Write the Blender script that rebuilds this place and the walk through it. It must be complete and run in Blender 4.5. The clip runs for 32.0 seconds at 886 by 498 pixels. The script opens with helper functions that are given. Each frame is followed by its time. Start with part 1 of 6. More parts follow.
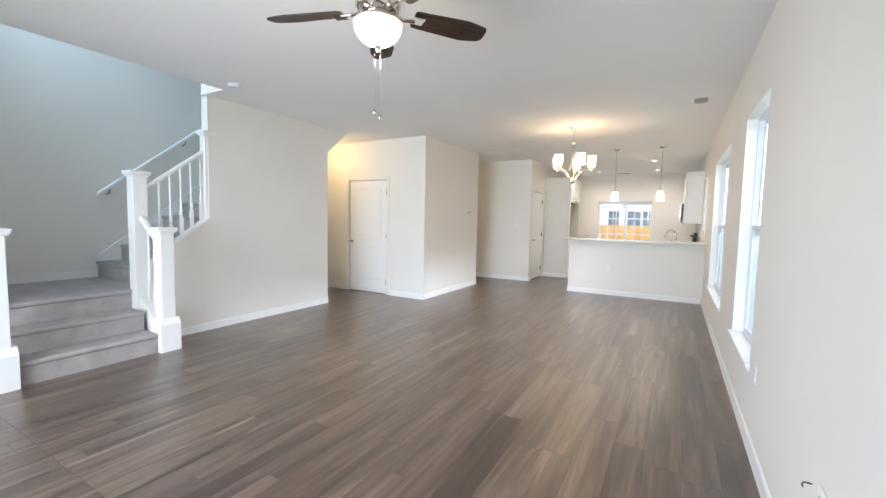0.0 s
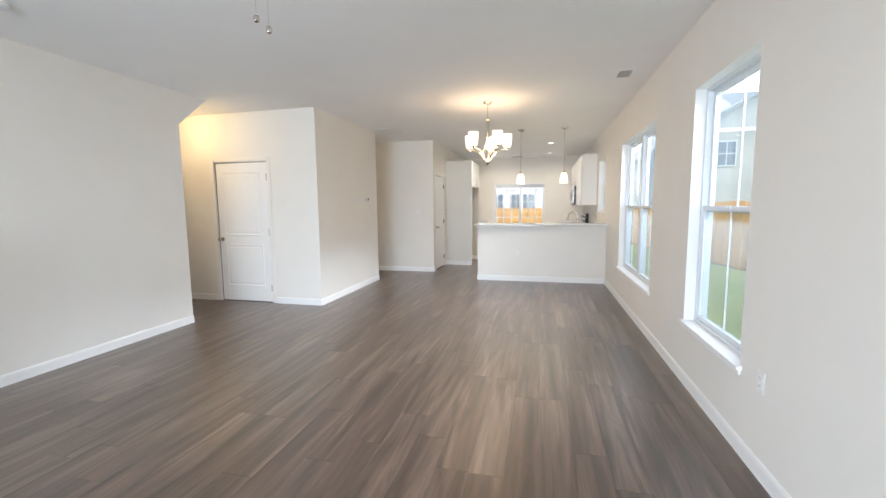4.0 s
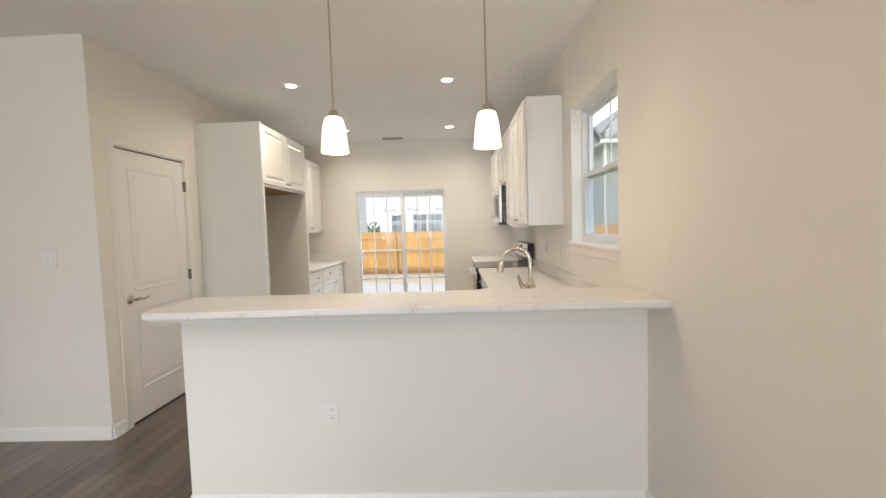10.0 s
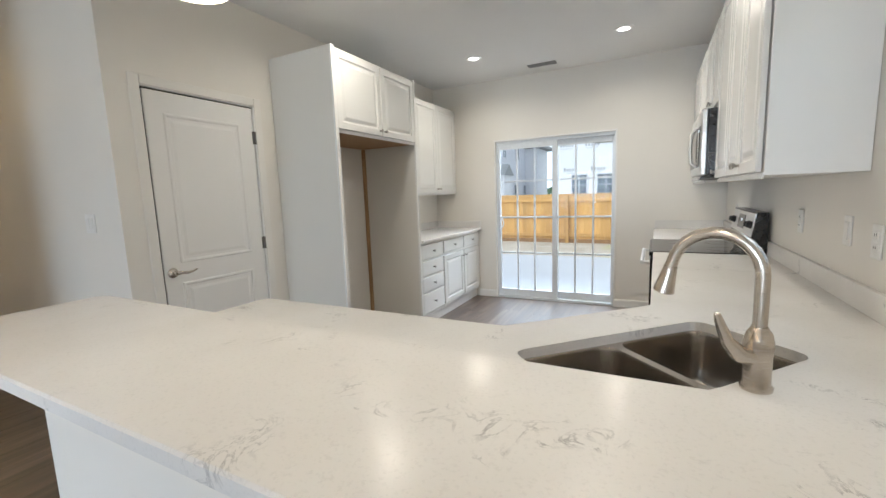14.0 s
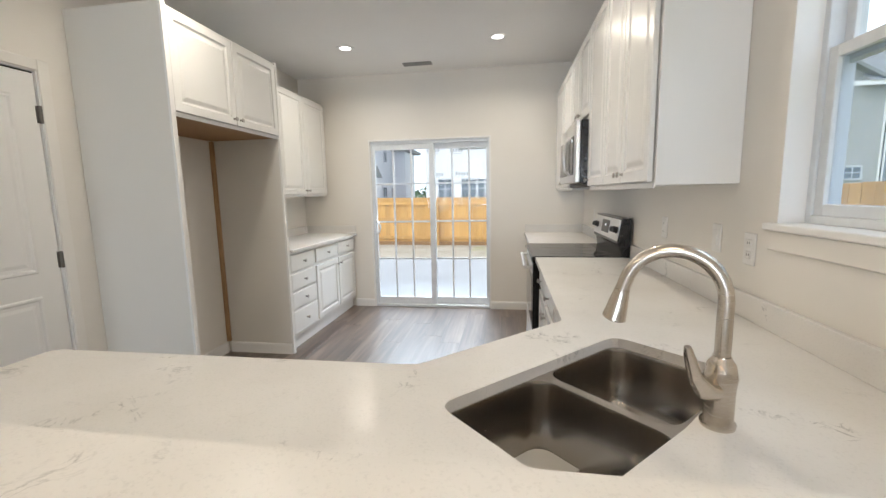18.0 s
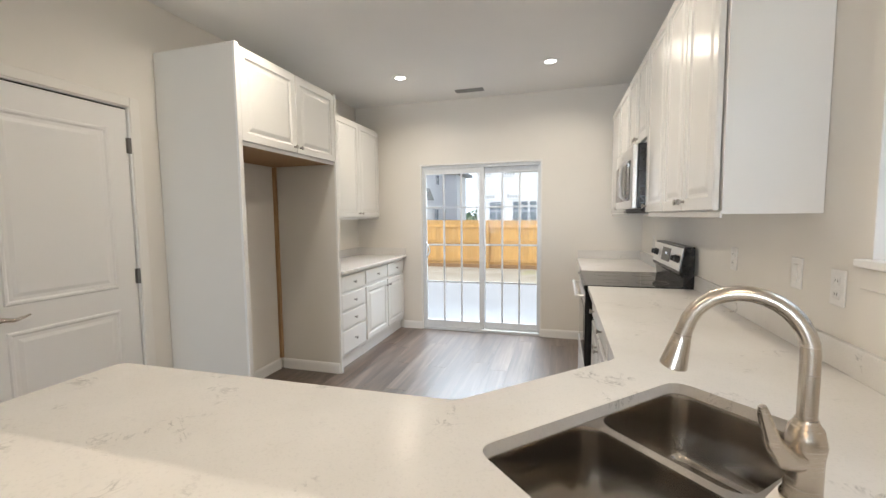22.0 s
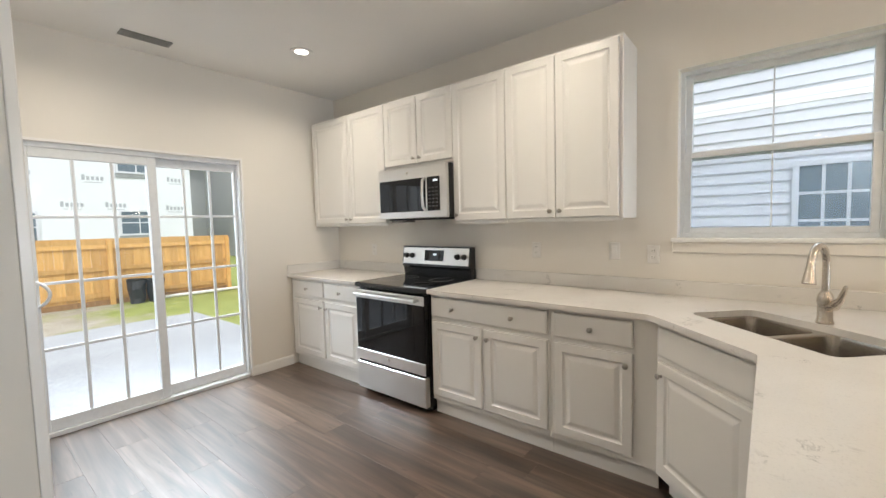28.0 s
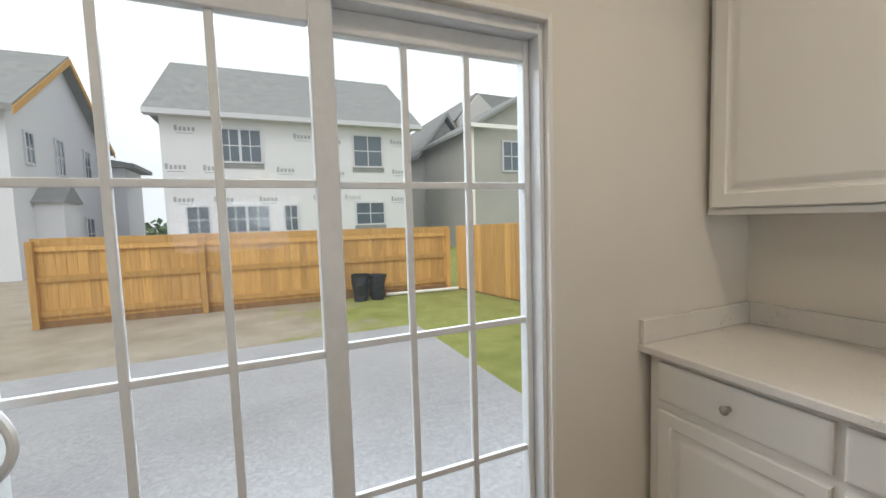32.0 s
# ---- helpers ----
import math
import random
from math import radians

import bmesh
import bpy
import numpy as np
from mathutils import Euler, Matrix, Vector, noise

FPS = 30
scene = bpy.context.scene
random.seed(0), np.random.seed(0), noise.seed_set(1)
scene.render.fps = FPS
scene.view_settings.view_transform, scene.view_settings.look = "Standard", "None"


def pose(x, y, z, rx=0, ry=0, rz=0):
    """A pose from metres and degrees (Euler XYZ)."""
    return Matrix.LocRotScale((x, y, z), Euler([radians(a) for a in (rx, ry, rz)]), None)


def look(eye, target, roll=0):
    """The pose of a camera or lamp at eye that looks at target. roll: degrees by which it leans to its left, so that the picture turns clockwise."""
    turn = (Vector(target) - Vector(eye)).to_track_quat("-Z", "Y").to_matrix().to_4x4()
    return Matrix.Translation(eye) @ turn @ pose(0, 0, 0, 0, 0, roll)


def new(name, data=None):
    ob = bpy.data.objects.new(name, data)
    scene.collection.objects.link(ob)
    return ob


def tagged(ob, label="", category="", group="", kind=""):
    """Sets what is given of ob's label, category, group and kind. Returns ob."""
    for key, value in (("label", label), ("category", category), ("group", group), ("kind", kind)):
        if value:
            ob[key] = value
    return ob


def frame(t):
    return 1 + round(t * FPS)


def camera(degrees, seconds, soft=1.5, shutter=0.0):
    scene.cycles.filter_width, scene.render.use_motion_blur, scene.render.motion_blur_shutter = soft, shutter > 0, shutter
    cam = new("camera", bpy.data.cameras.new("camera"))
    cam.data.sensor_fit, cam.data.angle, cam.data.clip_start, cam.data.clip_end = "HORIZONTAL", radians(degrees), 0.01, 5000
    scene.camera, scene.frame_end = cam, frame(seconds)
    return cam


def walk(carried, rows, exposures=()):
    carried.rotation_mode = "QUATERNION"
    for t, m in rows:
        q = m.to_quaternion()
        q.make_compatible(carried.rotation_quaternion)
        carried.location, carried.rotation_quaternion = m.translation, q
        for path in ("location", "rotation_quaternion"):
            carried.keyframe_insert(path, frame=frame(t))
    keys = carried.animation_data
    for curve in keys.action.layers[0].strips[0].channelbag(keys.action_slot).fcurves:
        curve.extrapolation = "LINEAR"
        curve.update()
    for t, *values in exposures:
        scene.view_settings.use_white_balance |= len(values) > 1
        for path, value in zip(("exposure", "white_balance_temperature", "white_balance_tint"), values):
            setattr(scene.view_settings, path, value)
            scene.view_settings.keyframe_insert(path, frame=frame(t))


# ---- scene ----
cam = camera(94.76, 32.0)
PATH = [
    (0, (-0.469, -8.24, 1.378), (-1.452, -6.504, 1.23), 1.2),
    (1, (-0.466, -8.222, 1.394), (-1.349, -6.437, 1.215), 1.1),
    (2, (-0.492, -8.197, 1.393), (-1.256, -6.358, 1.201), 0.8),
    (2.5, (-0.665, -8.171, 1.397), (-1.344, -6.3, 1.204), 0.5),
    (4.5, (-1.241, -7.182, 1.398), (-1.662, -5.238, 1.187), -1.3),
    (5, (-1.418, -6.742, 1.407), (-1.772, -4.783, 1.212), -2.4),
    (5.5, (-1.581, -6.287, 1.432), (-1.758, -4.3, 1.294), -1.4),
    (6, (-1.709, -5.754, 1.42), (-1.847, -3.761, 1.33), -0.4),
    (6.3, (-1.774, -5.44, 1.384), (-1.851, -3.443, 1.306), -1.0),
    (6.5, (-1.791, -5.233, 1.416), (-1.753, -3.237, 1.292), -0.3),
    (6.7, (-1.786, -5.019, 1.379), (-1.735, -3.022, 1.302), 0.6),
    (7, (-1.771, -4.694, 1.418), (-1.833, -2.697, 1.327), 1.8),
    (7.3, (-1.745, -4.352, 1.348), (-1.803, -2.353, 1.291), 0.6),
    (7.5, (-1.719, -4.144, 1.397), (-1.715, -2.15, 1.25), -0.5),
    (7.7, (-1.673, -3.963, 1.356), (-1.677, -1.965, 1.279), -0.4),
    (8, (-1.61, -3.63, 1.407), (-1.718, -1.636, 1.292), -1.1),
    (8.3, (-1.548, -3.355, 1.375), (-1.598, -1.359, 1.249), -0.6),
    (8.5, (-1.473, -3.139, 1.392), (-1.442, -1.145, 1.241), -1.1),
    (8.7, (-1.404, -2.956, 1.346), (-1.303, -0.963, 1.218), -1.7),
    (9, (-1.286, -2.695, 1.397), (-1.301, -0.699, 1.278), -0.8),
    (9.3, (-1.195, -2.448, 1.349), (-1.192, -0.451, 1.226), -0.7),
    (9.5, (-1.102, -2.302, 1.394), (-1.054, -0.307, 1.258), -0.3),
    (10, (-0.907, -1.943, 1.403), (-0.964, 0.053, 1.291), -1.8),
    (10.2, (-0.811, -1.783, 1.358), (-1.04, 0.201, 1.255), -1.3),
    (10.5, (-0.723, -1.602, 1.393), (-1.105, 0.354, 1.218), -1.4),
    (11, (-0.615, -1.302, 1.376), (-1.052, 0.639, 1.168), -0.4),
    (11.5, (-0.529, -0.994, 1.36), (-1.191, 0.871, 1.075), 0.7),
    (12, (-0.548, -0.769, 1.348), (-1.463, 0.975, 0.995), -0.1),
    (12.5, (-0.628, -0.648, 1.364), (-1.532, 1.111, 1.068), -1.7),
    (13, (-0.651, -0.529, 1.357), (-1.544, 1.238, 1.074), -2.3),
    (13.5, (-0.647, -0.473, 1.354), (-1.572, 1.279, 1.085), -2.2),
    (15.5, (-0.666, -0.462, 1.364), (-1.474, 1.35, 1.113), -1.5),
    (16, (-0.669, -0.463, 1.357), (-1.421, 1.371, 1.091), -1.5),
    (16.5, (-0.738, -0.433, 1.337), (-1.397, 1.435, 1.06), -1.3),
    (17, (-0.852, -0.327, 1.36), (-1.396, 1.578, 1.085), -1.3),
    (17.5, (-0.859, -0.257, 1.361), (-1.287, 1.678, 1.089), -1.1),
    (18, (-0.845, -0.224, 1.368), (-1.155, 1.733, 1.099), -1.1),
    (18.5, (-0.821, -0.218, 1.356), (-1.013, 1.754, 1.083), -1.2),
    (19, (-0.792, -0.228, 1.349), (-0.881, 1.751, 1.073), -1.1),
    (19.5, (-0.786, -0.223, 1.356), (-0.813, 1.759, 1.087), -1.1),
    (20, (-0.787, -0.217, 1.356), (-0.803, 1.768, 1.107), -1.0),
    (20.5, (-0.793, -0.211, 1.368), (-0.861, 1.776, 1.145), -0.9),
    (21, (-0.807, -0.212, 1.388), (-0.989, 1.77, 1.19), -0.9),
    (21.5, (-0.818, -0.198, 1.386), (-1.172, 1.762, 1.207), -0.9),
    (22, (-0.831, -0.191, 1.388), (-1.382, 1.724, 1.228), -0.6),
    (22.5, (-0.843, -0.165, 1.388), (-1.576, 1.69, 1.241), -0.4),
    (23, (-0.838, -0.147, 1.39), (-1.693, 1.655, 1.249), -0.0),
    (23.5, (-0.844, -0.137, 1.387), (-1.773, 1.628, 1.246), 0.3),
    (24, (-1.022, -0.167, 1.382), (-1.961, 1.592, 1.23), 0.9),
    (24.5, (-1.362, -0.151, 1.373), (-1.973, 1.746, 1.2), 0.6),
    (25, (-1.729, -0.072, 1.363), (-2.0, 1.905, 1.227), 1.3),
    (25.5, (-2.101, -0.038, 1.365), (-2.048, 1.952, 1.175), 1.9),
    (26, (-2.398, 0.057, 1.365), (-1.92, 1.99, 1.179), 2.1),
    (26.5, (-2.623, 0.203, 1.355), (-1.733, 1.987, 1.192), 1.3),
    (28.5, (-2.793, 0.911, 1.389), (-1.182, 2.086, 1.239), -1.7),
    (29, (-2.74, 1.033, 1.376), (-1.117, 2.188, 1.197), -1.5),
    (29.5, (-2.579, 1.215, 1.379), (-0.995, 2.42, 1.187), -1.4),
    (30, (-2.364, 1.511, 1.38), (-0.886, 2.845, 1.184), -1.6),
    (30.5, (-2.145, 1.932, 1.384), (-0.85, 3.445, 1.193), -2.3),
    (31, (-2.025, 2.464, 1.412), (-0.969, 4.152, 1.227), -2.4),
    (31.5, (-1.934, 2.948, 1.418), (-1.021, 4.72, 1.25), -1.9),
    (32, (-1.878, 3.46, 1.393), (-1.079, 5.287, 1.243), -1.8),
]
# seconds, stops, kelvin, tint
EXPOSURES = [
    (0.0, 0.35, 6050, 10), (4.5, 0.28, 6050, 10), (5.0, 0.18, 6050, 10), (6.0, 0.08, 6400, 10), (7.0, 0.1, 5950, 7), (8.0, 0.1, 7000, 10), (9.0, 0.12, 6700, 10), (10.0, 0.15, 6500, 10),
    (11.0, 0.06, 5750, 6), (12.0, 0.05, 5780, 6.5), (13.0, 0.0, 5780, 7), (16.0, 0.0, 5750, 7), (18.0, 0.06, 6000, 9), (19.0, 0.0, 6150, 9), (21.0, 0.0, 6450, 10.5), (22.0, 0.1, 6150, 10), (24.0, 0.12, 5800, 7),
    (26.0, 0.14, 5720, 6.5), (28.5, 0.05, 6500, 10), (30.0, 0.06, 6750, 10), (31.0, 0.0, 6350, 10), (31.5, -0.3, 6450, 10), (32.0, -0.65, 6600, 10),
]
walk(cam, [(t, look(eye, target, roll)) for t, eye, target, roll in PATH], EXPOSURES)

# ---- world, sun and large lights ----
world = bpy.data.worlds.new("overcast_sky")
scene.world = world
world.use_nodes = True
wn = world.node_tree
wn.nodes.clear()
w_out = wn.nodes.new("ShaderNodeOutputWorld")
w_bg = wn.nodes.new("ShaderNodeBackground")
w_sky = wn.nodes.new("ShaderNodeTexSky")
w_sky.sky_type = "NISHITA"
w_sky.sun_disc = False
w_sky.sun_elevation = radians(48)
w_sky.sun_rotation = radians(225)
w_sky.dust_density = 6.0
w_sky.air_density = 0.8
w_noise = wn.nodes.new("ShaderNodeTexNoise")
w_noise.inputs["Scale"].default_value = 2.2
w_noise.inputs["Detail"].default_value = 6.0
w_ramp = wn.nodes.new("ShaderNodeValToRGB")
w_ramp.color_ramp.elements[0].position = 0.32
w_ramp.color_ramp.elements[0].color = (12.6, 13.3, 14.4, 1)
w_ramp.color_ramp.elements[1].position = 0.62
w_ramp.color_ramp.elements[1].color = (17.5, 17.7, 18.0, 1)
w_mix = wn.nodes.new("ShaderNodeMix")
w_mix.data_type = "RGBA"
w_mix.inputs[0].default_value = 0.86
wn.links.new(w_noise.outputs["Fac"], w_ramp.inputs["Fac"])
wn.links.new(w_sky.outputs["Color"], w_mix.inputs[6])
wn.links.new(w_ramp.outputs["Color"], w_mix.inputs[7])
wn.links.new(w_mix.outputs[2], w_bg.inputs["Color"])
w_bg.inputs["Strength"].default_value = 0.13
wn.links.new(w_bg.outputs["Background"], w_out.inputs["Surface"])

sun_data = bpy.data.lights.new("sun", "SUN")
sun_data.energy = 1.4
sun_data.angle = radians(20)
sun_data.color = (1.0, 0.97, 0.92)
sun = new("sun", sun_data)
sun.matrix_world = look((-8, -8, 12.5), (0, 0, 0))

DAY = (0.83, 0.915, 1.0)


def sky_lamp(name, eye, target, w, h, watts, color=DAY, fan=115):
    """Daylight that enters by an opening."""
    d = bpy.data.lights.new(name, "AREA")
    d.shape, d.size, d.size_y, d.energy, d.color = "RECTANGLE", w, h, watts, color
    d.spread = radians(fan)
    ob = new(name, d)
    ob.matrix_world = look(eye, target)
    return ob


# behind the camera: the front windows; up the stairs: the landing window
sky_lamp("front_window_daylight", (-2.8, -9.54, 1.36), (-2.6, -5.5, 0.3), 3.5, 1.7, 118)
sky_lamp("stair_window_daylight", (-5.75, -7.30, 4.1), (-6.3, -5.0, 2.2), 1.0, 1.4, 28, (0.52, 0.78, 1.0))
# above the openings, outside: sky that falls in from above
sky_lamp("window_daylight", (1.3, -2.08, 3.0), (-3.5, -2.08, 1.2), 2.6, 0.9, 215, fan=85)
sky_lamp("window_daylight", (1.3, -4.53, 3.0), (-3.5, -4.53, 1.2), 1.7, 0.9, 145, fan=85)
sky_lamp("window_daylight", (1.7, 0.78, 3.5), (-1.5, 0.78, 0.9), 1.5, 1.3, 7)
sky_lamp("window_daylight", (-1.72, 6.3, 3.4), (-1.72, 2.6, 0.5), 2.6, 1.5, 180)

# ---- materials ----
def mat(name):
    m = bpy.data.materials.new(name)
    m.use_nodes = True
    nt = m.node_tree
    return m, nt, nt.nodes["Principled BSDF"]


def node(nt, kind, **inputs):
    n = nt.nodes.new(kind)
    for k, v in inputs.items():
        n.inputs[k.replace("_", " ")].default_value = v
    return n


def coords(nt, scale=(1, 1, 1), kind="Object", random_shift=False):
    tc = nt.nodes.new("ShaderNodeTexCoord")
    mp = nt.nodes.new("ShaderNodeMapping")
    mp.inputs["Scale"].default_value = scale
    nt.links.new(tc.outputs[kind], mp.inputs["Vector"])
    if random_shift:
        oi = nt.nodes.new("ShaderNodeObjectInfo")
        mul = nt.nodes.new("ShaderNodeMath")
        mul.operation = "MULTIPLY"
        mul.inputs[1].default_value = 57.0
        nt.links.new(oi.outputs["Random"], mul.inputs[0])
        nt.links.new(mul.outputs[0], mp.inputs["Location"])
    return mp.outputs["Vector"]


def noise_tex(nt, vec, scale, detail=4.0, rough=0.55, distort=0.0):
    n = nt.nodes.new("ShaderNodeTexNoise")
    n.inputs["Scale"].default_value = scale
    n.inputs["Detail"].default_value = detail
    n.inputs["Roughness"].default_value = rough
    n.inputs["Distortion"].default_value = distort
    nt.links.new(vec, n.inputs["Vector"])
    return n.outputs["Fac"]


def ramp(nt, fac, stops):
    r = nt.nodes.new("ShaderNodeValToRGB")
    el = r.color_ramp.elements
    while len(el) < len(stops):
        el.new(0.5)
    for e, (p, c) in zip(el, stops):
        e.position, e.color = p, (*c, 1)
    nt.links.new(fac, r.inputs["Fac"])
    return r.outputs["Color"]


def mixed(nt, fac, a, b, mode="MIX"):
    m = nt.nodes.new("ShaderNodeMix")
    m.data_type, m.blend_type = "RGBA", mode
    for sock, v in ((0, fac), (6, a), (7, b)):
        if isinstance(v, (int, float)):
            m.inputs[sock].default_value = v
        elif isinstance(v, tuple):
            m.inputs[sock].default_value = (*v, 1)
        else:
            nt.links.new(v, m.inputs[sock])
    return m.outputs[2]


def bump(nt, bsdf, height, strength=0.2, dist=0.002):
    b = nt.nodes.new("ShaderNodeBump")
    b.inputs["Strength"].default_value = strength
    b.inputs["Distance"].default_value = dist
    nt.links.new(height, b.inputs["Height"])
    nt.links.new(b.outputs["Normal"], bsdf.inputs["Normal"])


def spread(nt, fac, lo, hi):
    r = nt.nodes.new("ShaderNodeMapRange")
    r.inputs["To Min"].default_value, r.inputs["To Max"].default_value = lo, hi
    nt.links.new(fac, r.inputs["Value"])
    return r.outputs["Result"]


def painted(name, color, rough=0.6, grain=120.0, relief=0.15, tone=0.04, spec=0.35):
    """Paint with roller texture and faint larger unevenness."""
    m, nt, b = mat(name)
    v = coords(nt)
    big = noise_tex(nt, v, 1.3, 3)
    dark = tuple(c * (1 - tone) for c in color)
    nt.links.new(ramp(nt, big, [(0.3, dark), (0.7, color)]), b.inputs["Base Color"])
    nt.links.new(spread(nt, noise_tex(nt, v, 6, 3), rough - 0.06, rough + 0.06), b.inputs["Roughness"])
    b.inputs["Specular IOR Level"].default_value = spec
    bump(nt, b, noise_tex(nt, v, grain, 3), relief, 0.0015)
    return m


def metal(name, color, rough, stretch=(1, 1, 60), tone=0.12, metallic=1.0, aniso=0.0):
    m, nt, b = mat(name)
    v = coords(nt, stretch)
    n = noise_tex(nt, v, 40, 2)
    nt.links.new(ramp(nt, n, [(0.2, tuple(c * (1 - tone * 0.4) for c in color)), (0.8, color)]), b.inputs["Base Color"])
    nt.links.new(spread(nt, n, rough - 0.012, rough + 0.012), b.inputs["Roughness"])
    b.inputs["Metallic"].default_value = metallic
    b.inputs["Anisotropic"].default_value = aniso
    return m


def plain(name, color, rough=0.5, metallic=0.0, spec=0.5):
    m, nt, b = mat(name)
    v = coords(nt)
    n = noise_tex(nt, v, 30, 3)
    nt.links.new(ramp(nt, n, [(0.3, tuple(c * 0.93 for c in color)), (0.7, color)]), b.inputs["Base Color"])
    b.inputs["Roughness"].default_value = rough
    b.inputs["Metallic"].default_value = metallic
    b.inputs["Specular IOR Level"].default_value = spec
    return m


def glowing(name, color, strength, base=(0.9, 0.88, 0.84)):
    m, nt, b = mat(name)
    b.inputs["Base Color"].default_value = (*base, 1)
    b.inputs["Roughness"].default_value = 0.35
    b.inputs["Emission Color"].default_value = (*color, 1)
    b.inputs["Emission Strength"].default_value = strength
    return m


def pane_glass(name, tint=(0.97, 0.985, 0.98), dirt=0.0):
    """Thin clear glass: straight through, with a gloss that grows at grazing angles. dirt: share of pale translucent
    haze mixed in.
    """
    m, nt, b = mat(name)
    nt.nodes.remove(b)
    out = nt.nodes["Material Output"]
    tr = nt.nodes.new("ShaderNodeBsdfTransparent")
    tr.inputs["Color"].default_value = (*tint, 1)
    gl = nt.nodes.new("ShaderNodeBsdfGlossy")
    gl.inputs["Roughness"].default_value = 0.02
    lw = nt.nodes.new("ShaderNodeLayerWeight")
    pw = nt.nodes.new("ShaderNodeMath")
    pw.operation = "POWER"
    pw.inputs[1].default_value = 5.0
    nt.links.new(lw.outputs["Facing"], pw.inputs[0])
    mx = nt.nodes.new("ShaderNodeMixShader")
    nt.links.new(spread(nt, pw.outputs[0], 0.006, 0.5), mx.inputs["Fac"])
    nt.links.new(tr.outputs["BSDF"], mx.inputs[1])
    nt.links.new(gl.outputs["BSDF"], mx.inputs[2])
    last = mx.outputs["Shader"]
    if dirt:
        df = nt.nodes.new("ShaderNodeBsdfTranslucent")
        df.inputs["Color"].default_value = (0.46, 0.56, 0.66, 1)
        v = coords(nt, (1, 1, 1))
        haze = spread(nt, noise_tex(nt, v, 3.5, 3), dirt * 0.35, dirt * 1.1)
        beads = spread(nt, noise_tex(nt, v, 95, 3, 0.7), 0.45, 1.55)
        mul = nt.nodes.new("ShaderNodeMath")
        mul.operation = "MULTIPLY"
        nt.links.new(haze, mul.inputs[0])
        nt.links.new(beads, mul.inputs[1])
        fac = mul.outputs[0]
        mx2 = nt.nodes.new("ShaderNodeMixShader")
        nt.links.new(fac, mx2.inputs["Fac"])
        nt.links.new(last, mx2.inputs[1])
        nt.links.new(df.outputs["BSDF"], mx2.inputs[2])
        last = mx2.outputs["Shader"]
    nt.links.new(last, out.inputs["Surface"])
    return m


def wood_planks(name):
    """Grey-brown vinyl plank: streaks along y, a tone of its own for each plank."""
    m, nt, b = mat(name)
    v = coords(nt, (1, 1, 1), "Object", True)
    def streaks(across, along, detail, rough, distort):
        st = nt.nodes.new("ShaderNodeMapping")
        st.inputs["Scale"].default_value = (across, along, 1)
        nt.links.new(v, st.inputs["Vector"])
        return noise_tex(nt, st.outputs["Vector"], 1.0, detail, rough, distort)

    fine = streaks(70, 2.6, 4, 0.6, 0.2)
    middle = streaks(17, 0.95, 4, 0.56, 1.0)
    broad = streaks(6.5, 0.55, 3, 0.5, 1.4)
    c1 = ramp(nt, broad, [(0.30, (0.043, 0.024, 0.015)), (0.50, (0.096, 0.061, 0.042)), (0.70, (0.172, 0.121, 0.089))])
    c2 = ramp(nt, middle, [(0.31, (0.40, 0.375, 0.355)), (0.47, (0.92, 0.91, 0.90)), (0.70, (1.38, 1.37, 1.36))])
    c3 = ramp(nt, fine, [(0.30, (0.80, 0.79, 0.78)), (0.68, (1.12, 1.115, 1.11))])
    knots = ramp(nt, streaks(13, 3.0, 3, 0.6, 1.8), [(0.0, (0.42, 0.40, 0.38)), (0.27, (0.50, 0.48, 0.46)), (0.335, (1, 1, 1))])
    col = mixed(nt, 1.0, mixed(nt, 1.0, c1, c2, "MULTIPLY"), mixed(nt, 1.0, c3, knots, "MULTIPLY"), "MULTIPLY")
    oi = nt.nodes.new("ShaderNodeObjectInfo")
    tone = ramp(nt, oi.outputs["Random"], [(0.0, (0.91, 0.90, 0.89)), (0.5, (1.0, 0.99, 0.98)), (1.0, (1.08, 1.08, 1.08))])
    col = mixed(nt, 1.0, col, tone, "MULTIPLY")
    nt.links.new(col, b.inputs["Base Color"])
    nt.links.new(spread(nt, fine, 0.32, 0.42), b.inputs["Roughness"])
    b.inputs["IOR"].default_value = 1.55
    b.inputs["Specular IOR Level"].default_value = 0.2
    b.inputs["Coat Weight"].default_value = 1.0
    b.inputs["Coat IOR"].default_value = 1.70
    b.inputs["Coat Roughness"].default_value = 0.38
    bump(nt, b, fine, 0.025, 0.001)
    return m


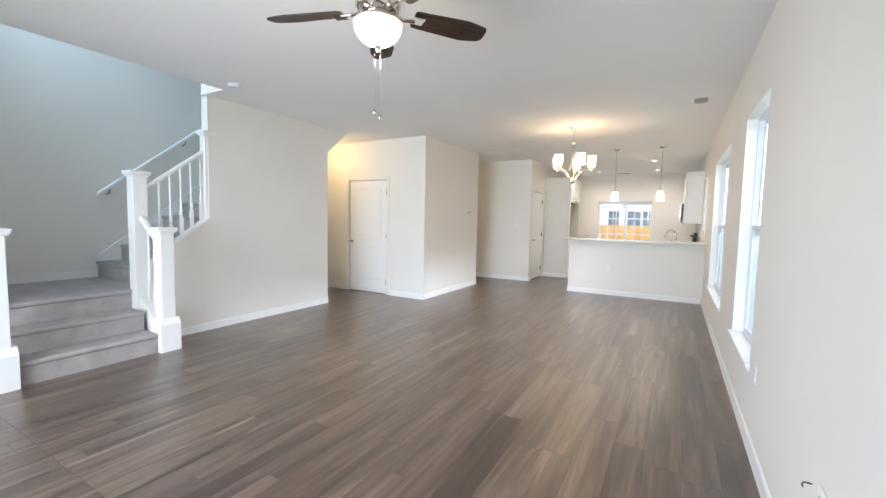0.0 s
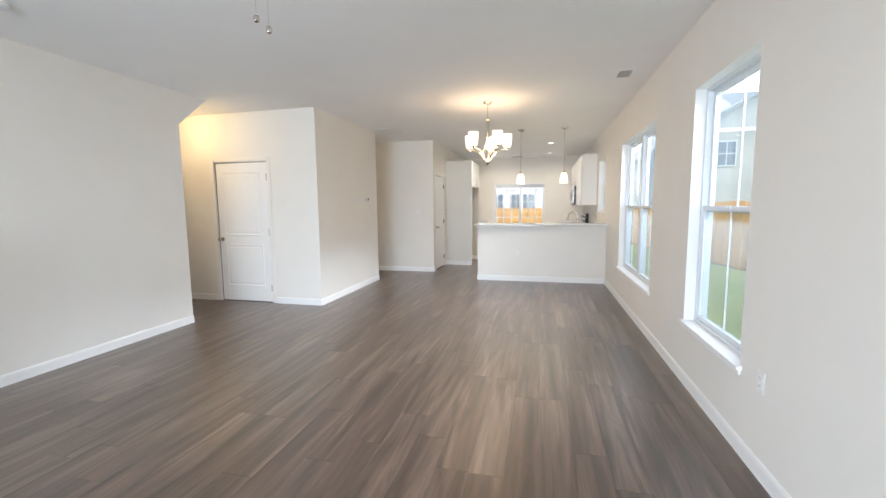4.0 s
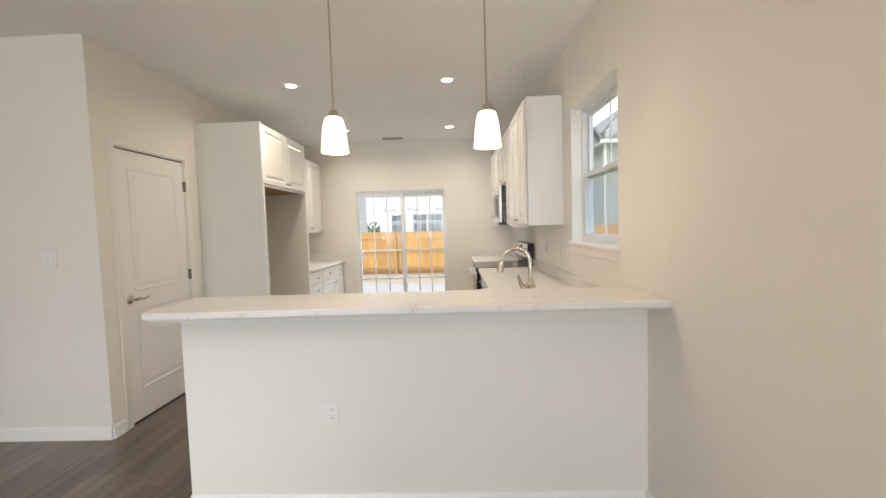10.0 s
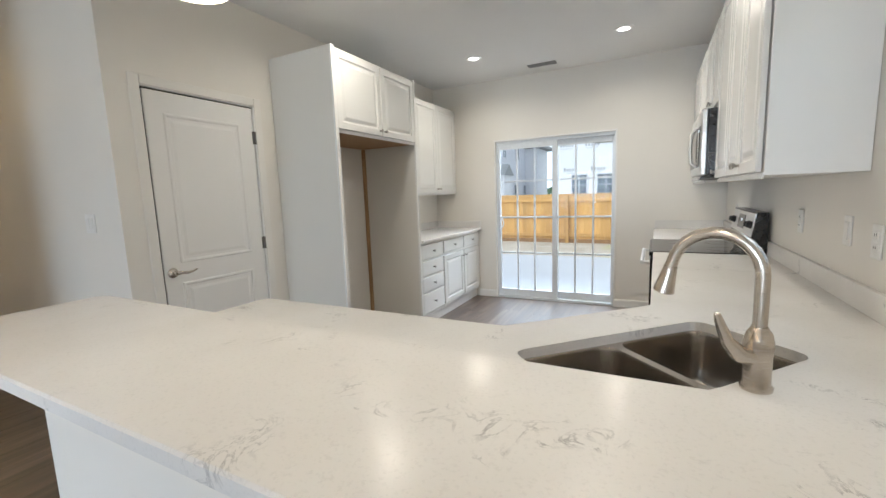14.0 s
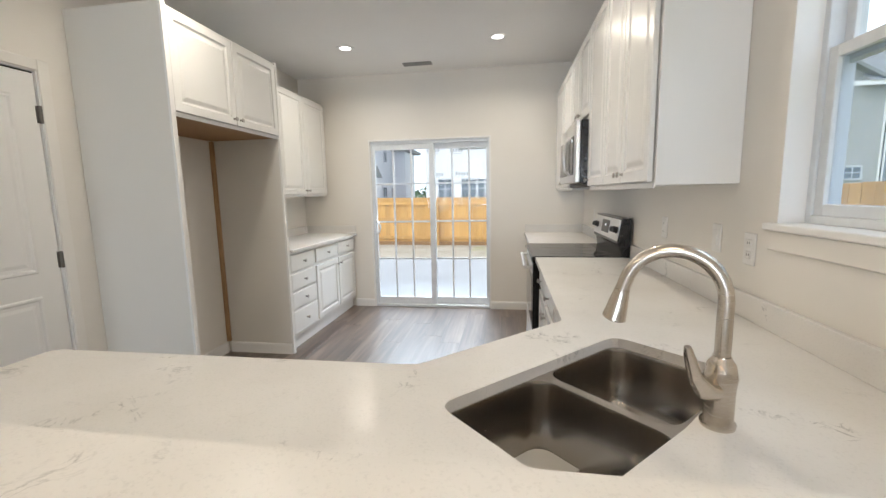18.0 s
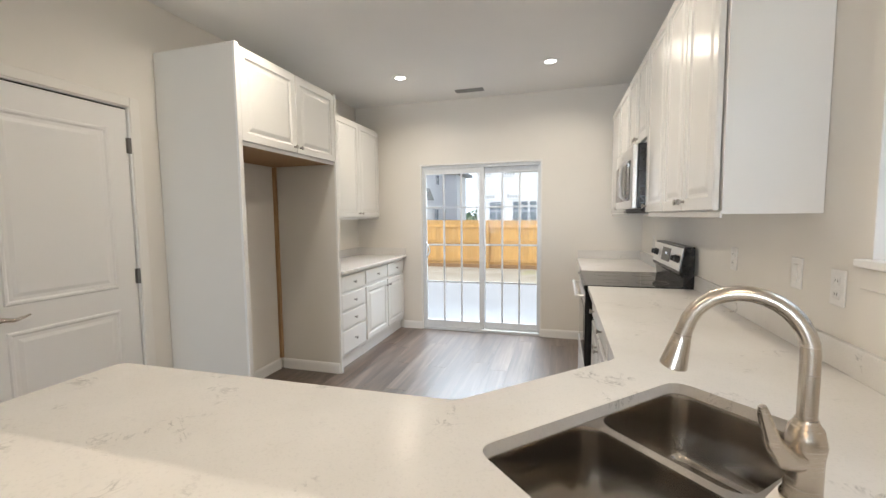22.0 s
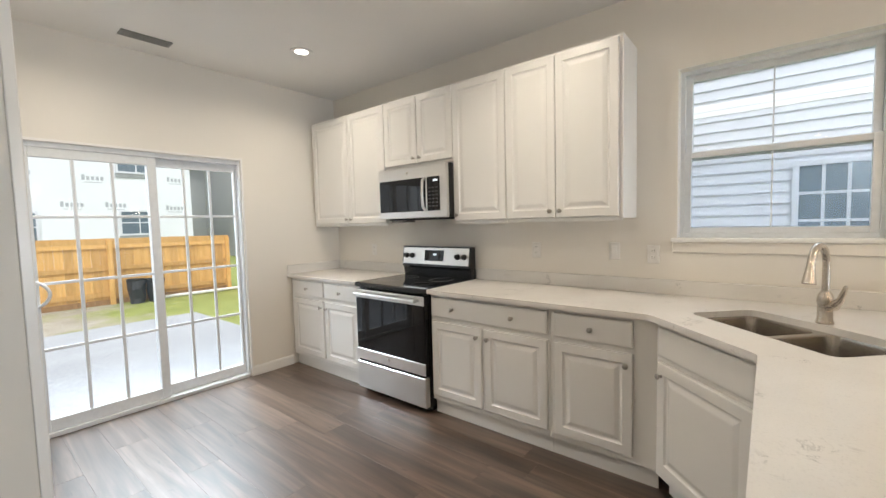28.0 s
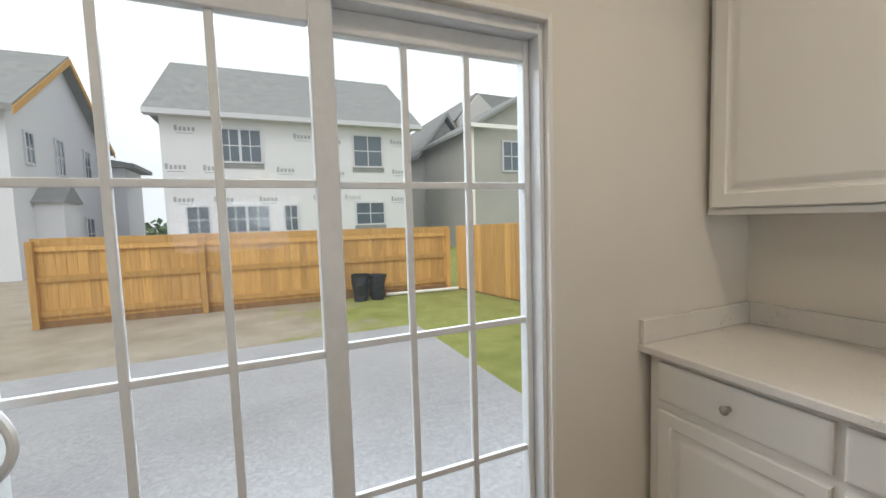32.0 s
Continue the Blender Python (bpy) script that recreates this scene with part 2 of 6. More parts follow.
def quartz(name):
    """White quartz with sparse, broken grey veins."""
    m, nt, b = mat(name)
    v = coords(nt)
    base = ramp(nt, noise_tex(nt, v, 2.2, 4), [(0.3, (0.72, 0.70, 0.67)), (0.7, (0.80, 0.785, 0.765))])
    vn = nt.nodes.new("ShaderNodeTexNoise")
    vn.inputs["Scale"].default_value = 13.0
    vn.inputs["Detail"].default_value = 8
    vn.inputs["Roughness"].default_value = 0.62
    vn.inputs["Distortion"].default_value = 1.6
    nt.links.new(v, vn.inputs["Vector"])
    line = ramp(nt, vn.outputs["Fac"], [(0.0, (0, 0, 0)), (0.47, (0, 0, 0)), (0.5, (1, 1, 1)), (0.53, (0, 0, 0))])
    where = ramp(nt, noise_tex(nt, v, 7.0, 4, 0.6, 0.5), [(0.585, (0, 0, 0)), (0.68, (1.0, 1.0, 1.0))])
    f = mixed(nt, 1.0, line, where, "MULTIPLY")
    col = mixed(nt, f, base, (0.42, 0.41, 0.405))
    speck = ramp(nt, noise_tex(nt, v, 180, 2), [(0.30, (0.93, 0.93, 0.93)), (0.45, (1, 1, 1))])
    nt.links.new(mixed(nt, 1.0, col, speck, "MULTIPLY"), b.inputs["Base Color"])
    b.inputs["Roughness"].default_value = 0.22
    b.inputs["Specular IOR Level"].default_value = 0.16
    return m


def carpet(name):
    m, nt, b = mat(name)
    v = coords(nt)
    n = noise_tex(nt, v, 260, 3, 0.7)
    big = noise_tex(nt, v, 7, 4)
    c = mixed(nt, 1.0, ramp(nt, n, [(0.25, (0.26, 0.24, 0.23)), (0.75, (0.58, 0.54, 0.52))]),
              ramp(nt, big, [(0.3, (0.86, 0.86, 0.86)), (0.7, (1.08, 1.07, 1.06))]), "MULTIPLY")
    nt.links.new(c, b.inputs["Base Color"])
    b.inputs["Roughness"].default_value = 0.97
    b.inputs["Specular IOR Level"].default_value = 0.1
    bump(nt, b, n, 0.9, 0.006)
    return m


def outdoor(name, stops, scale, fine, rough=0.9, relief=0.5, dist=0.01, vec=(1, 1, 1), shift=False, second=None):
    m, nt, b = mat(name)
    v = coords(nt, vec, "Object", shift)
    c = ramp(nt, noise_tex(nt, v, scale, 6, 0.6, 0.3), stops)
    f = noise_tex(nt, v, fine, 4, 0.7)
    c = mixed(nt, 1.0, c, ramp(nt, f, [(0.25, (0.72, 0.72, 0.72)), (0.75, (1.15, 1.15, 1.15))]), "MULTIPLY")
    if shift:
        oi = nt.nodes.new("ShaderNodeObjectInfo")
        c = mixed(nt, 1.0, c, ramp(nt, oi.outputs["Random"], [(0, (0.82, 0.80, 0.78)), (1, (1.15, 1.13, 1.1))]), "MULTIPLY")
    nt.links.new(c, b.inputs["Base Color"])
    b.inputs["Roughness"].default_value = rough
    b.inputs["Specular IOR Level"].default_value = 0.25
    bump(nt, b, f, relief, dist)
    return m


M_WALL = painted("wall_paint", (0.80, 0.768, 0.712), 0.62, 150, 0.12)
M_CEIL = painted("ceiling_paint", (0.86, 0.85, 0.83), 0.85, 90, 0.35, 0.03)
M_TRIM = painted("trim_paint", (0.84, 0.83, 0.81), 0.32, 60, 0.04, 0.02, 0.5)
M_CAB = painted("cabinet_paint", (0.82, 0.81, 0.785), 0.24, 70, 0.05, 0.03, 0.5)
M_CABSIDE = painted("cabinet_box_paint", (0.82, 0.81, 0.785), 0.50, 70, 0.05, 0.03, 0.4)
# cabinet paint toned darker and warmer, to offset bluish window light on the panels
M_PANEL = painted("toned_panel_paint", (0.70, 0.675, 0.62), 0.45, 70, 0.05, 0.03, 0.4)
M_DOOR = painted("door_paint", (0.82, 0.81, 0.79), 0.38, 80, 0.06, 0.02, 0.5)
M_GAP = plain("dark_gap", (0.015, 0.014, 0.013), 0.8)
M_PLANK = wood_planks("vinyl_plank")
M_QUARTZ = quartz("white_quartz")
M_CARPET = carpet("grey_carpet")
M_STEEL = metal("brushed_steel", (0.72, 0.71, 0.69), 0.32, (0.4, 0.4, 22), 0.05)
M_SINK = metal("sink_steel", (0.46, 0.43, 0.395), 0.2, (6, 6, 0.6), 0.05)
M_NICKEL = metal("brushed_nickel", (0.60, 0.55, 0.485), 0.27, (0.6, 0.6, 14), 0.04)
M_CHROME = metal("polished_nickel", (0.74, 0.70, 0.65), 0.12, (4, 4, 4))
M_KNOB = metal("satin_knob", (0.42, 0.40, 0.37), 0.28, (5, 5, 5))
M_HINGE = metal("dark_hinge", (0.20, 0.185, 0.17), 0.42, (5, 5, 5))
M_DARKSTEEL = metal("dark_steel", (0.11, 0.11, 0.115), 0.3, (0.4, 0.4, 22))
M_BLACKGLASS = plain("black_glass", (0.008, 0.008, 0.009), 0.04, 0, 0.36)
M_BLACK = plain("black_enamel", (0.014, 0.014, 0.015), 0.22, 0, 0.5)
M_RUBBER = plain("black_plastic", (0.02, 0.02, 0.02), 0.55)
M_VINYL = plain("white_vinyl", (0.74, 0.77, 0.80), 0.38)
M_MUNTIN = plain("grey_muntin", (0.74, 0.77, 0.80), 0.4)
M_CASING = painted("casing_paint", (0.80, 0.775, 0.73), 0.45, 70, 0.05, 0.02, 0.4)
M_KEY = plain("grey_key_print", (0.075, 0.075, 0.08), 0.3)
M_PLATE = plain("plastic_plate", (0.83, 0.815, 0.785), 0.35)
M_SLOT = plain("outlet_slot", (0.10, 0.09, 0.085), 0.6)
M_RAWWOOD = outdoor("raw_pine", [(0.3, (0.34, 0.20, 0.10)), (0.7, (0.52, 0.34, 0.19))], 3, 60, 0.75, 0.15, 0.002, (30, 30, 2))
M_FANBLADE = outdoor("dark_walnut", [(0.3, (0.018, 0.012, 0.010)), (0.7, (0.050, 0.034, 0.026))], 3, 40, 0.42, 0.1, 0.001, (2, 30, 30))
M_SHADE = glowing("lit_frosted_glass", (1.0, 0.80, 0.55), 1.5)
M_BOWL = glowing("lit_alabaster_bowl", (1.0, 0.72, 0.42), 1.0)
M_LED = glowing("downlight_lens", (1.0, 0.93, 0.82), 6.0)
M_HALLGLOW = glowing("hall_lamp_glass", (1.0, 0.74, 0.42), 9.0)
M_DISPLAY = glowing("clock_digits", (0.75, 0.9, 1.0), 1.2)
M_GLASS = pane_glass("door_glass", (0.97, 0.985, 0.98), 0.01)
# window_glass: faint haze added to imitate the washed-out, overexposed view; misted_glass is misted
M_PANE = pane_glass("window_glass", (0.95, 0.975, 0.985), 0.03)
M_WETGLASS = pane_glass("misted_glass", (0.88, 0.91, 0.94), 0.17)
M_CONCRETE = outdoor("patio_concrete", [(0.3, (0.36, 0.36, 0.375)), (0.7, (0.42, 0.42, 0.435))], 1.2, 40, 0.9, 0.3, 0.004)
M_FENCE = outdoor("cedar_board", [(0.3, (0.52, 0.29, 0.085)), (0.7, (0.70, 0.43, 0.16))], 2.0, 30, 0.8, 0.2, 0.003, (14, 14, 1.0), True)
M_FENCEDARK = outdoor("weathered_bottom_board", [(0.3, (0.20, 0.11, 0.05)), (0.7, (0.34, 0.20, 0.09))], 2.0, 30, 0.85, 0.2, 0.003, (14, 14, 1.0), True)
M_TYVEK = painted("house_wrap", (0.70, 0.71, 0.75), 0.6, 5, 0.1, 0.05)
M_SIDEPALE = painted("pale_grey_siding", (0.52, 0.51, 0.48), 0.6, 30, 0.1, 0.06)
M_WRAPINK = plain("wrap_print", (0.36, 0.37, 0.40), 0.7)
M_SHINGLE = outdoor("grey_shingle", [(0.3, (0.25, 0.255, 0.255)), (0.7, (0.33, 0.335, 0.33))], 3, 30, 0.95, 0.5, 0.01)
M_SIDING = painted("white_lap_siding", (0.60, 0.605, 0.65), 0.55, 30, 0.1, 0.04)
M_SIDEGREY = outdoor("blue_grey_siding", [(0.3, (0.20, 0.235, 0.265)), (0.7, (0.25, 0.29, 0.325))], 1, 30, 0.6, 0.1, 0.002)
M_SIDEBEIGE = outdoor("beige_siding", [(0.3, (0.40, 0.395, 0.37)), (0.7, (0.46, 0.45, 0.425))], 1, 30, 0.6, 0.1, 0.002)
M_SIDERED = outdoor("red_siding", [(0.3, (0.42, 0.16, 0.17)), (0.7, (0.50, 0.20, 0.21))], 1, 30, 0.6, 0.1, 0.002)
M_BRICK = outdoor("dark_foundation", [(0.3, (0.045, 0.04, 0.04)), (0.7, (0.09, 0.08, 0.075))], 8, 50, 0.9, 0.4, 0.004)
M_FARGLASS = plain("house_window_glass", (0.10, 0.13, 0.16), 0.08, 0, 0.6)
M_LEAF = outdoor("shrub_leaf", [(0.3, (0.035, 0.065, 0.030)), (0.7, (0.085, 0.13, 0.060))], 6, 60, 0.6, 0.2, 0.002)
M_FARTREE = outdoor("far_leaves", [(0.3, (0.07, 0.12, 0.06)), (0.7, (0.12, 0.18, 0.09))], 2, 9, 0.9, 0.5, 0.05)
M_MULCH = outdoor("bark_mulch", [(0.3, (0.030, 0.024, 0.020)), (0.7, (0.075, 0.060, 0.050))], 9, 45, 0.95, 0.9, 0.02)
M_BARK = plain("bark", (0.10, 0.07, 0.05), 0.9)


def lawn(name):
    m, nt, b = mat(name)
    v = coords(nt)
    grass = ramp(nt, noise_tex(nt, v, 2.4, 6, 0.65), [(0.3, (0.24, 0.27, 0.070)), (0.7, (0.38, 0.40, 0.13))])
    dirt = ramp(nt, noise_tex(nt, v, 1.6, 6, 0.65), [(0.3, (0.36, 0.31, 0.24)), (0.7, (0.50, 0.44, 0.36))])
    sep = nt.nodes.new("ShaderNodeSeparateXYZ")
    nt.links.new(v, sep.inputs[0])
    side = nt.nodes.new("ShaderNodeMapRange")
    side.inputs["From Min"].default_value, side.inputs["From Max"].default_value = -2.6, 0.6
    nt.links.new(sep.outputs["X"], side.inputs["Value"])
    edge = nt.nodes.new("ShaderNodeMath")
    edge.operation = "ADD"
    nt.links.new(side.outputs["Result"], edge.inputs[0])
    nt.links.new(spread(nt, noise_tex(nt, v, 0.9, 5, 0.6), -0.6, 0.6), edge.inputs[1])
    f = ramp(nt, edge.outputs[0], [(0.35, (0, 0, 0)), (0.62, (1, 1, 1))])
    c = mixed(nt, f, dirt, grass)
    fine = noise_tex(nt, v, 70, 4, 0.7)
    c = mixed(nt, 1.0, c, ramp(nt, fine, [(0.25, (0.65, 0.65, 0.65)), (0.75, (1.2, 1.2, 1.2))]), "MULTIPLY")
    nt.links.new(c, b.inputs["Base Color"])
    b.inputs["Roughness"].default_value = 0.95
    b.inputs["Specular IOR Level"].default_value = 0.1
    bump(nt, b, fine, 0.8, 0.02)
    return m


M_LAWN = lawn("patchy_lawn")

# ---- mesh helpers ----
def box(bm, x0, x1, y0, y1, z0, z1, r=0.0, seg=1):
    """A box with its edges rounded by r."""
    vs = [bm.verts.new((x, y, z)) for x in (x0, x1) for y in (y0, y1) for z in (z0, z1)]
    a, b, c, d, e, f, g, h = vs
    faces = [bm.faces.new(q) for q in ((a, b, d, c), (e, g, h, f), (a, e, f, b), (c, d, h, g), (a, c, g, e), (b, f, h, d))]
    if r:
        edges = list({ed for fc in faces for ed in fc.edges})
        bmesh.ops.bevel(bm, geom=edges, offset=r, segments=seg, affect="EDGES", profile=0.5)
    return bm


def B(*args, r=0.0, seg=1):
    return box(bmesh.new(), *args, r=r, seg=seg)


def prism(bm, pts, z0, z1, axis="z"):
    """A polygon of (u, v) points drawn out along an axis."""
    def at(u, v, w):
        return {"z": (u, v, w), "x": (w, u, v), "y": (u, w, v)}[axis]
    lo = [bm.verts.new(at(u, v, z0)) for u, v in pts]
    hi = [bm.verts.new(at(u, v, z1)) for u, v in pts]
    n = len(pts)
    bm.faces.new(lo[::-1])
    bm.faces.new(hi)
    for i in range(n):
        bm.faces.new((lo[i], lo[(i + 1) % n], hi[(i + 1) % n], hi[i]))
    bmesh.ops.recalc_face_normals(bm, faces=bm.faces)
    return bm


def turned(bm, profile, seg=20, at=(0, 0, 0), axis="z"):
    """A body of revolution from (radius, height) pairs."""
    rings = []
    for r, h in profile:
        ring = []
        for i in range(seg):
            a = 2 * math.pi * i / seg
            p = (r * math.cos(a), r * math.sin(a), h)
            if axis == "y":
                p = (p[0], p[2], p[1])
            elif axis == "x":
                p = (p[2], p[0], p[1])
            ring.append(bm.verts.new((p[0] + at[0], p[1] + at[1], p[2] + at[2])))
        rings.append(ring)
    for a, b in zip(rings, rings[1:]):
        for i in range(seg):
            j = (i + 1) % seg
            bm.faces.new((a[i], a[j], b[j], b[i]))
    if profile[0][0] > 1e-5:
        bm.faces.new(rings[0][::-1])
    if profile[-1][0] > 1e-5:
        bm.faces.new(rings[-1])
    bmesh.ops.remove_doubles(bm, verts=bm.verts, dist=1e-6)
    bmesh.ops.recalc_face_normals(bm, faces=bm.faces)
    return bm


def tube(bm, pts, radii, seg=10):
    """A round bar along points; radii: one, or one for each point."""
    pts = [Vector(p) for p in pts]
    if isinstance(radii, (int, float)):
        radii = [radii] * len(pts)
    rings, up = [], Vector((0.3, 0.2, 1)).normalized()
    for i, p in enumerate(pts):
        d = (pts[min(i + 1, len(pts) - 1)] - pts[max(i - 1, 0)]).normalized()
        s = d.cross(up)
        if s.length < 1e-3:
            s = d.cross(Vector((1, 0, 0)))
        s.normalize()
        u = s.cross(d)
        up = u
        rings.append([bm.verts.new(p + radii[i] * (math.cos(2 * math.pi * k / seg) * s + math.sin(2 * math.pi * k / seg) * u)) for k in range(seg)])
    for a, b in zip(rings, rings[1:]):
        for i in range(seg):
            j = (i + 1) % seg
            bm.faces.new((a[i], a[j], b[j], b[i]))
    bm.faces.new(rings[0][::-1])
    bm.faces.new(rings[-1])
    bmesh.ops.recalc_face_normals(bm, faces=bm.faces)
    return bm


def mesh_of(name, bm, material, smooth=False):
    me = bpy.data.meshes.new(name)
    bm.to_mesh(me)
    bm.free()
    me.materials.append(material)
    if smooth:
        me.polygons.foreach_set("use_smooth", [True] * len(me.polygons))
        me.set_sharp_from_angle(angle=radians(40))
    return me


def part(name, bm, material, parent=None, label="", smooth=False, at=None):
    ob = new(name, mesh_of(name, bm, material, smooth))
    if parent:
        ob.parent = parent
    if at is not None:
        ob.matrix_basis = at
    return tagged(ob, label) if label else ob


def thing(name, label, category, at=None, group=""):
    ob = new(name)
    ob.empty_display_size = 0.1
    if at is not None:
        ob.matrix_basis = at
    return tagged(ob, label, category, group)


def setting(name, bm, material, label="", category="", smooth=False):
    return tagged(part(name, bm, material, smooth=smooth), label, category, kind="structure")


def stepped_panel(bm, x0, x1, z0, z1, loops, y_of=lambda d: -d):
    """Rectangles one in the other, from (inset, depth) pairs, closed by the last: a moulded face that looks to -y."""
    rings = []
    for inset, depth in loops:
        rings.append([bm.verts.new((x, y_of(depth), z)) for x, z in ((x0 + inset, z0 + inset), (x1 - inset, z0 + inset), (x1 - inset, z1 - inset), (x0 + inset, z1 - inset))])
    for a, b in zip(rings, rings[1:]):
        for i in range(4):
            j = (i + 1) % 4
            bm.faces.new((a[i], a[j], b[j], b[i]))
    bm.faces.new(rings[-1])
    return rings


def wall_with_openings(bm, u0, u1, z0, z1, w0, w1, holes, axis):
    """A wall from u0 to u1 and z0 to z1, w0 to w1 thick, with rectangular holes (ua, ub, za, zb). axis 'y': it runs along y."""
    us = sorted({u0, u1, *[h[0] for h in holes], *[h[1] for h in holes]})
    for a, b in zip(us, us[1:]):
        mid = (a + b) / 2
        cuts = sorted((h[2], h[3]) for h in holes if h[0] < mid < h[1])
        z = z0
        for lo, hi in cuts + [(z1, z1)]:
            if lo - z > 1e-4:
                if axis == "y":
                    box(bm, w0, w1, a, b, z, lo)
                else:
                    box(bm, a, b, w0, w1, z, lo)
            z = hi
    bmesh.ops.remove_doubles(bm, verts=bm.verts, dist=1e-5)
    bm.verts.index_update()
    keys = {}
    for f in bm.faces:
        keys.setdefault(frozenset(v.index for v in f.verts), []).append(f)
    bmesh.ops.delete(bm, geom=[f for fs in keys.values() if len(fs) > 1 for f in fs], context="FACES_ONLY")
    return bm

# ---- the large structure ----
H = 2.74
X_W, Y_N, X_P = 0.0, 4.52, -3.31
W1 = (-5.01, -4.06, 0.485, 2.24)
W2 = (-2.985, -1.18, 0.485, 2.24)
KW = (0.335, 1.215, 1.255, 2.247)
setting("wall_east", wall_with_openings(bmesh.new(), -9.75, 4.68, 0, 5.4, 0.0, 0.16, [W1, W2, KW], "y"), M_WALL, "off-white painted wall with window openings", "wall")
SL = (-2.447, -1.045, 0.0, 1.988)
setting("wall_north", wall_with_openings(bmesh.new(), -3.43, 0.0, 0, H, Y_N, Y_N + 0.16, [SL], "x"), M_WALL, "off-white kitchen end wall round the sliding door", "wall")
PD = (0.915, 1.69, 0.0, 2.06)
setting("wall_pantry", wall_with_openings(bmesh.new(), 0.865, Y_N, 0, H, X_P - 0.12, X_P, [PD], "y"), M_WALL, "off-white kitchen side wall with the pantry door", "wall")
setting("wall_hall_north", B(-8.0, X_P, 0.745, 0.865, 0, H), M_WALL, "off-white hall wall with a switch", "wall")
CD = (-5.80, -4.905, 0.0, 2.06)
setting("wall_closet_south", wall_with_openings(bmesh.new(), -6.49, -4.12, 0, H, -2.44, -2.32, [CD], "x"), M_WALL, "off-white wall with a closet door", "wall")
setting("wall_closet_east", B(-4.24, -4.12, -2.32, -0.345, 0, H), M_WALL, "bright white wall with a thermostat", "wall")
setting("wall_closet_north", B(-8.0, -4.24, -0.465, -0.345, 0, H), M_WALL, "off-white hall wall", "wall")
setting("wall_closet_back", B(-7.4, -4.24, -1.5, -1.4, 0, H), M_WALL, "plain closet back wall", "wall")
setting("wall_hall_end", B(-8.12, -8.0, -0.5, 0.9, 0, H), M_WALL, "plain hall end wall", "wall")
PE = (-3.355, -2.515, 0.0, 2.06)
setting("wall_passage_end", wall_with_openings(bmesh.new(), -3.535, -2.44, 0, H, -6.49, -6.37, [PE], "y"), M_WALL, "plain passage end wall", "wall")
# under-stair wall with the cut corner over the passage
stair_wall = prism(bmesh.new(), [(-6.05, 0.0), (-3.53, 0.0), (-3.53, 2.37), (-3.10, H), (-5.41, H), (-5.41, 1.32), (-6.05, 0.84)], -5.36, -5.24, "x")
setting("wall_stair", stair_wall, M_WALL, "white under-stair wall with a cut corner", "wall")
setting("wall_stair_landing", prism(bmesh.new(), [(-5.31, 0.0), (-4.97, 0.0), (-4.97, 0.30), (-5.31, 0.56)], -6.15, -6.05, "y"), M_WALL, "white stair stringer wall", "wall")
setting("wall_passage_south", B(-6.49, -5.36, -3.65, -3.535, 0, H), M_WALL, "plain passage wall", "wall")
setting("wall_stair_far", B(-6.80, -6.66, -9.6, -3.53, 0, 5.4), M_WALL, "pale stairwell wall with a handrail", "wall")
setting("wall_stair_south", B(-6.66, -5.36, -7.45, -7.33, 0, 5.4), M_WALL, "plain stairwell end wall", "wall")
setting("wall_stairwell_upper", B(-5.0, -4.86, -7.45, -5.45, H + 0.25, 5.4), M_WALL, "upper stairwell wall", "wall")
setting("wall_stairwell_north", B(-6.66, -4.86, -3.53, -3.41, H + 0.02, 5.4), M_WALL, "upper stairwell end wall", "wall")
setting("wall_stairwell_side", B(-5.36, -5.24, -5.41, -3.53, H + 0.02, 5.4), M_WALL, "upper stairwell side wall", "wall")
FW = (-4.6, -1.0, 0.485, 2.24)
setting("wall_south", wall_with_openings(bmesh.new(), -6.8, 0.0, 0, 5.4, -9.75, -9.6, [FW], "x"), M_WALL, "plain front wall with a twin window", "wall")
# ceilings
setting("ceiling", B(-4.86, 0.0, -9.6, Y_N, H, H + 0.25), M_CEIL, "white textured ceiling", "ceiling")
setting("ceiling_hall", box(B(-5.30, -4.86, -5.45, -3.53, H, H + 0.02), -8.0, -4.86, -3.53, 0.865, H, H + 0.02), M_CEIL, "white textured hall ceiling", "ceiling")
bm = bmesh.new()
box(bm, -6.66, -4.86, -9.6, -7.45, H, H + 0.25)
setting("ceiling_entry", bm, M_CEIL, "white textured entry ceiling", "ceiling")
setting("ceiling_stairwell", B(-6.8, -4.86, -7.45, -3.41, 5.4, 5.5), M_CEIL, "white stairwell ceiling", "ceiling")
setting("ceiling_kitchen_edge", B(-8.0, X_P, 0.865, Y_N, H + 0.001, H + 0.02), M_CEIL, "white ceiling over the pantry", "ceiling")
floor = setting("floor", B(-8.12, 0.16, -9.75, 4.68, -0.25, -0.006), M_GAP, "grey-brown wood-look vinyl plank floor", "floor")

# ---- the half wall, bar and counters ----
setting("wall_bar", B(-2.262, 0.0, 0.0, 0.125, 0, 1.017), M_WALL, "white half wall under the bar", "half wall")


def rounded(pts, radii, seg=5):
    """Polygon corners rounded by their radii."""
    out, n = [], len(pts)
    for i, p in enumerate(pts):
        p, a, b = Vector(p), Vector(pts[i - 1]), Vector(pts[(i + 1) % n])
        r = radii[i] if isinstance(radii, (list, tuple)) else radii
        if r <= 0:
            out.append(tuple(p))
            continue
        da, db = (a - p).normalized(), (b - p).normalized()
        t = min(r / math.tan(da.angle(db) / 2), (a - p).length * 0.49, (b - p).length * 0.49)
        s, e = p + da * t, p + db * t
        for k in range(seg + 1):
            f = k / seg
            out.append(tuple((1 - f) ** 2 * s + 2 * f * (1 - f) * p + f * f * e))
    return out


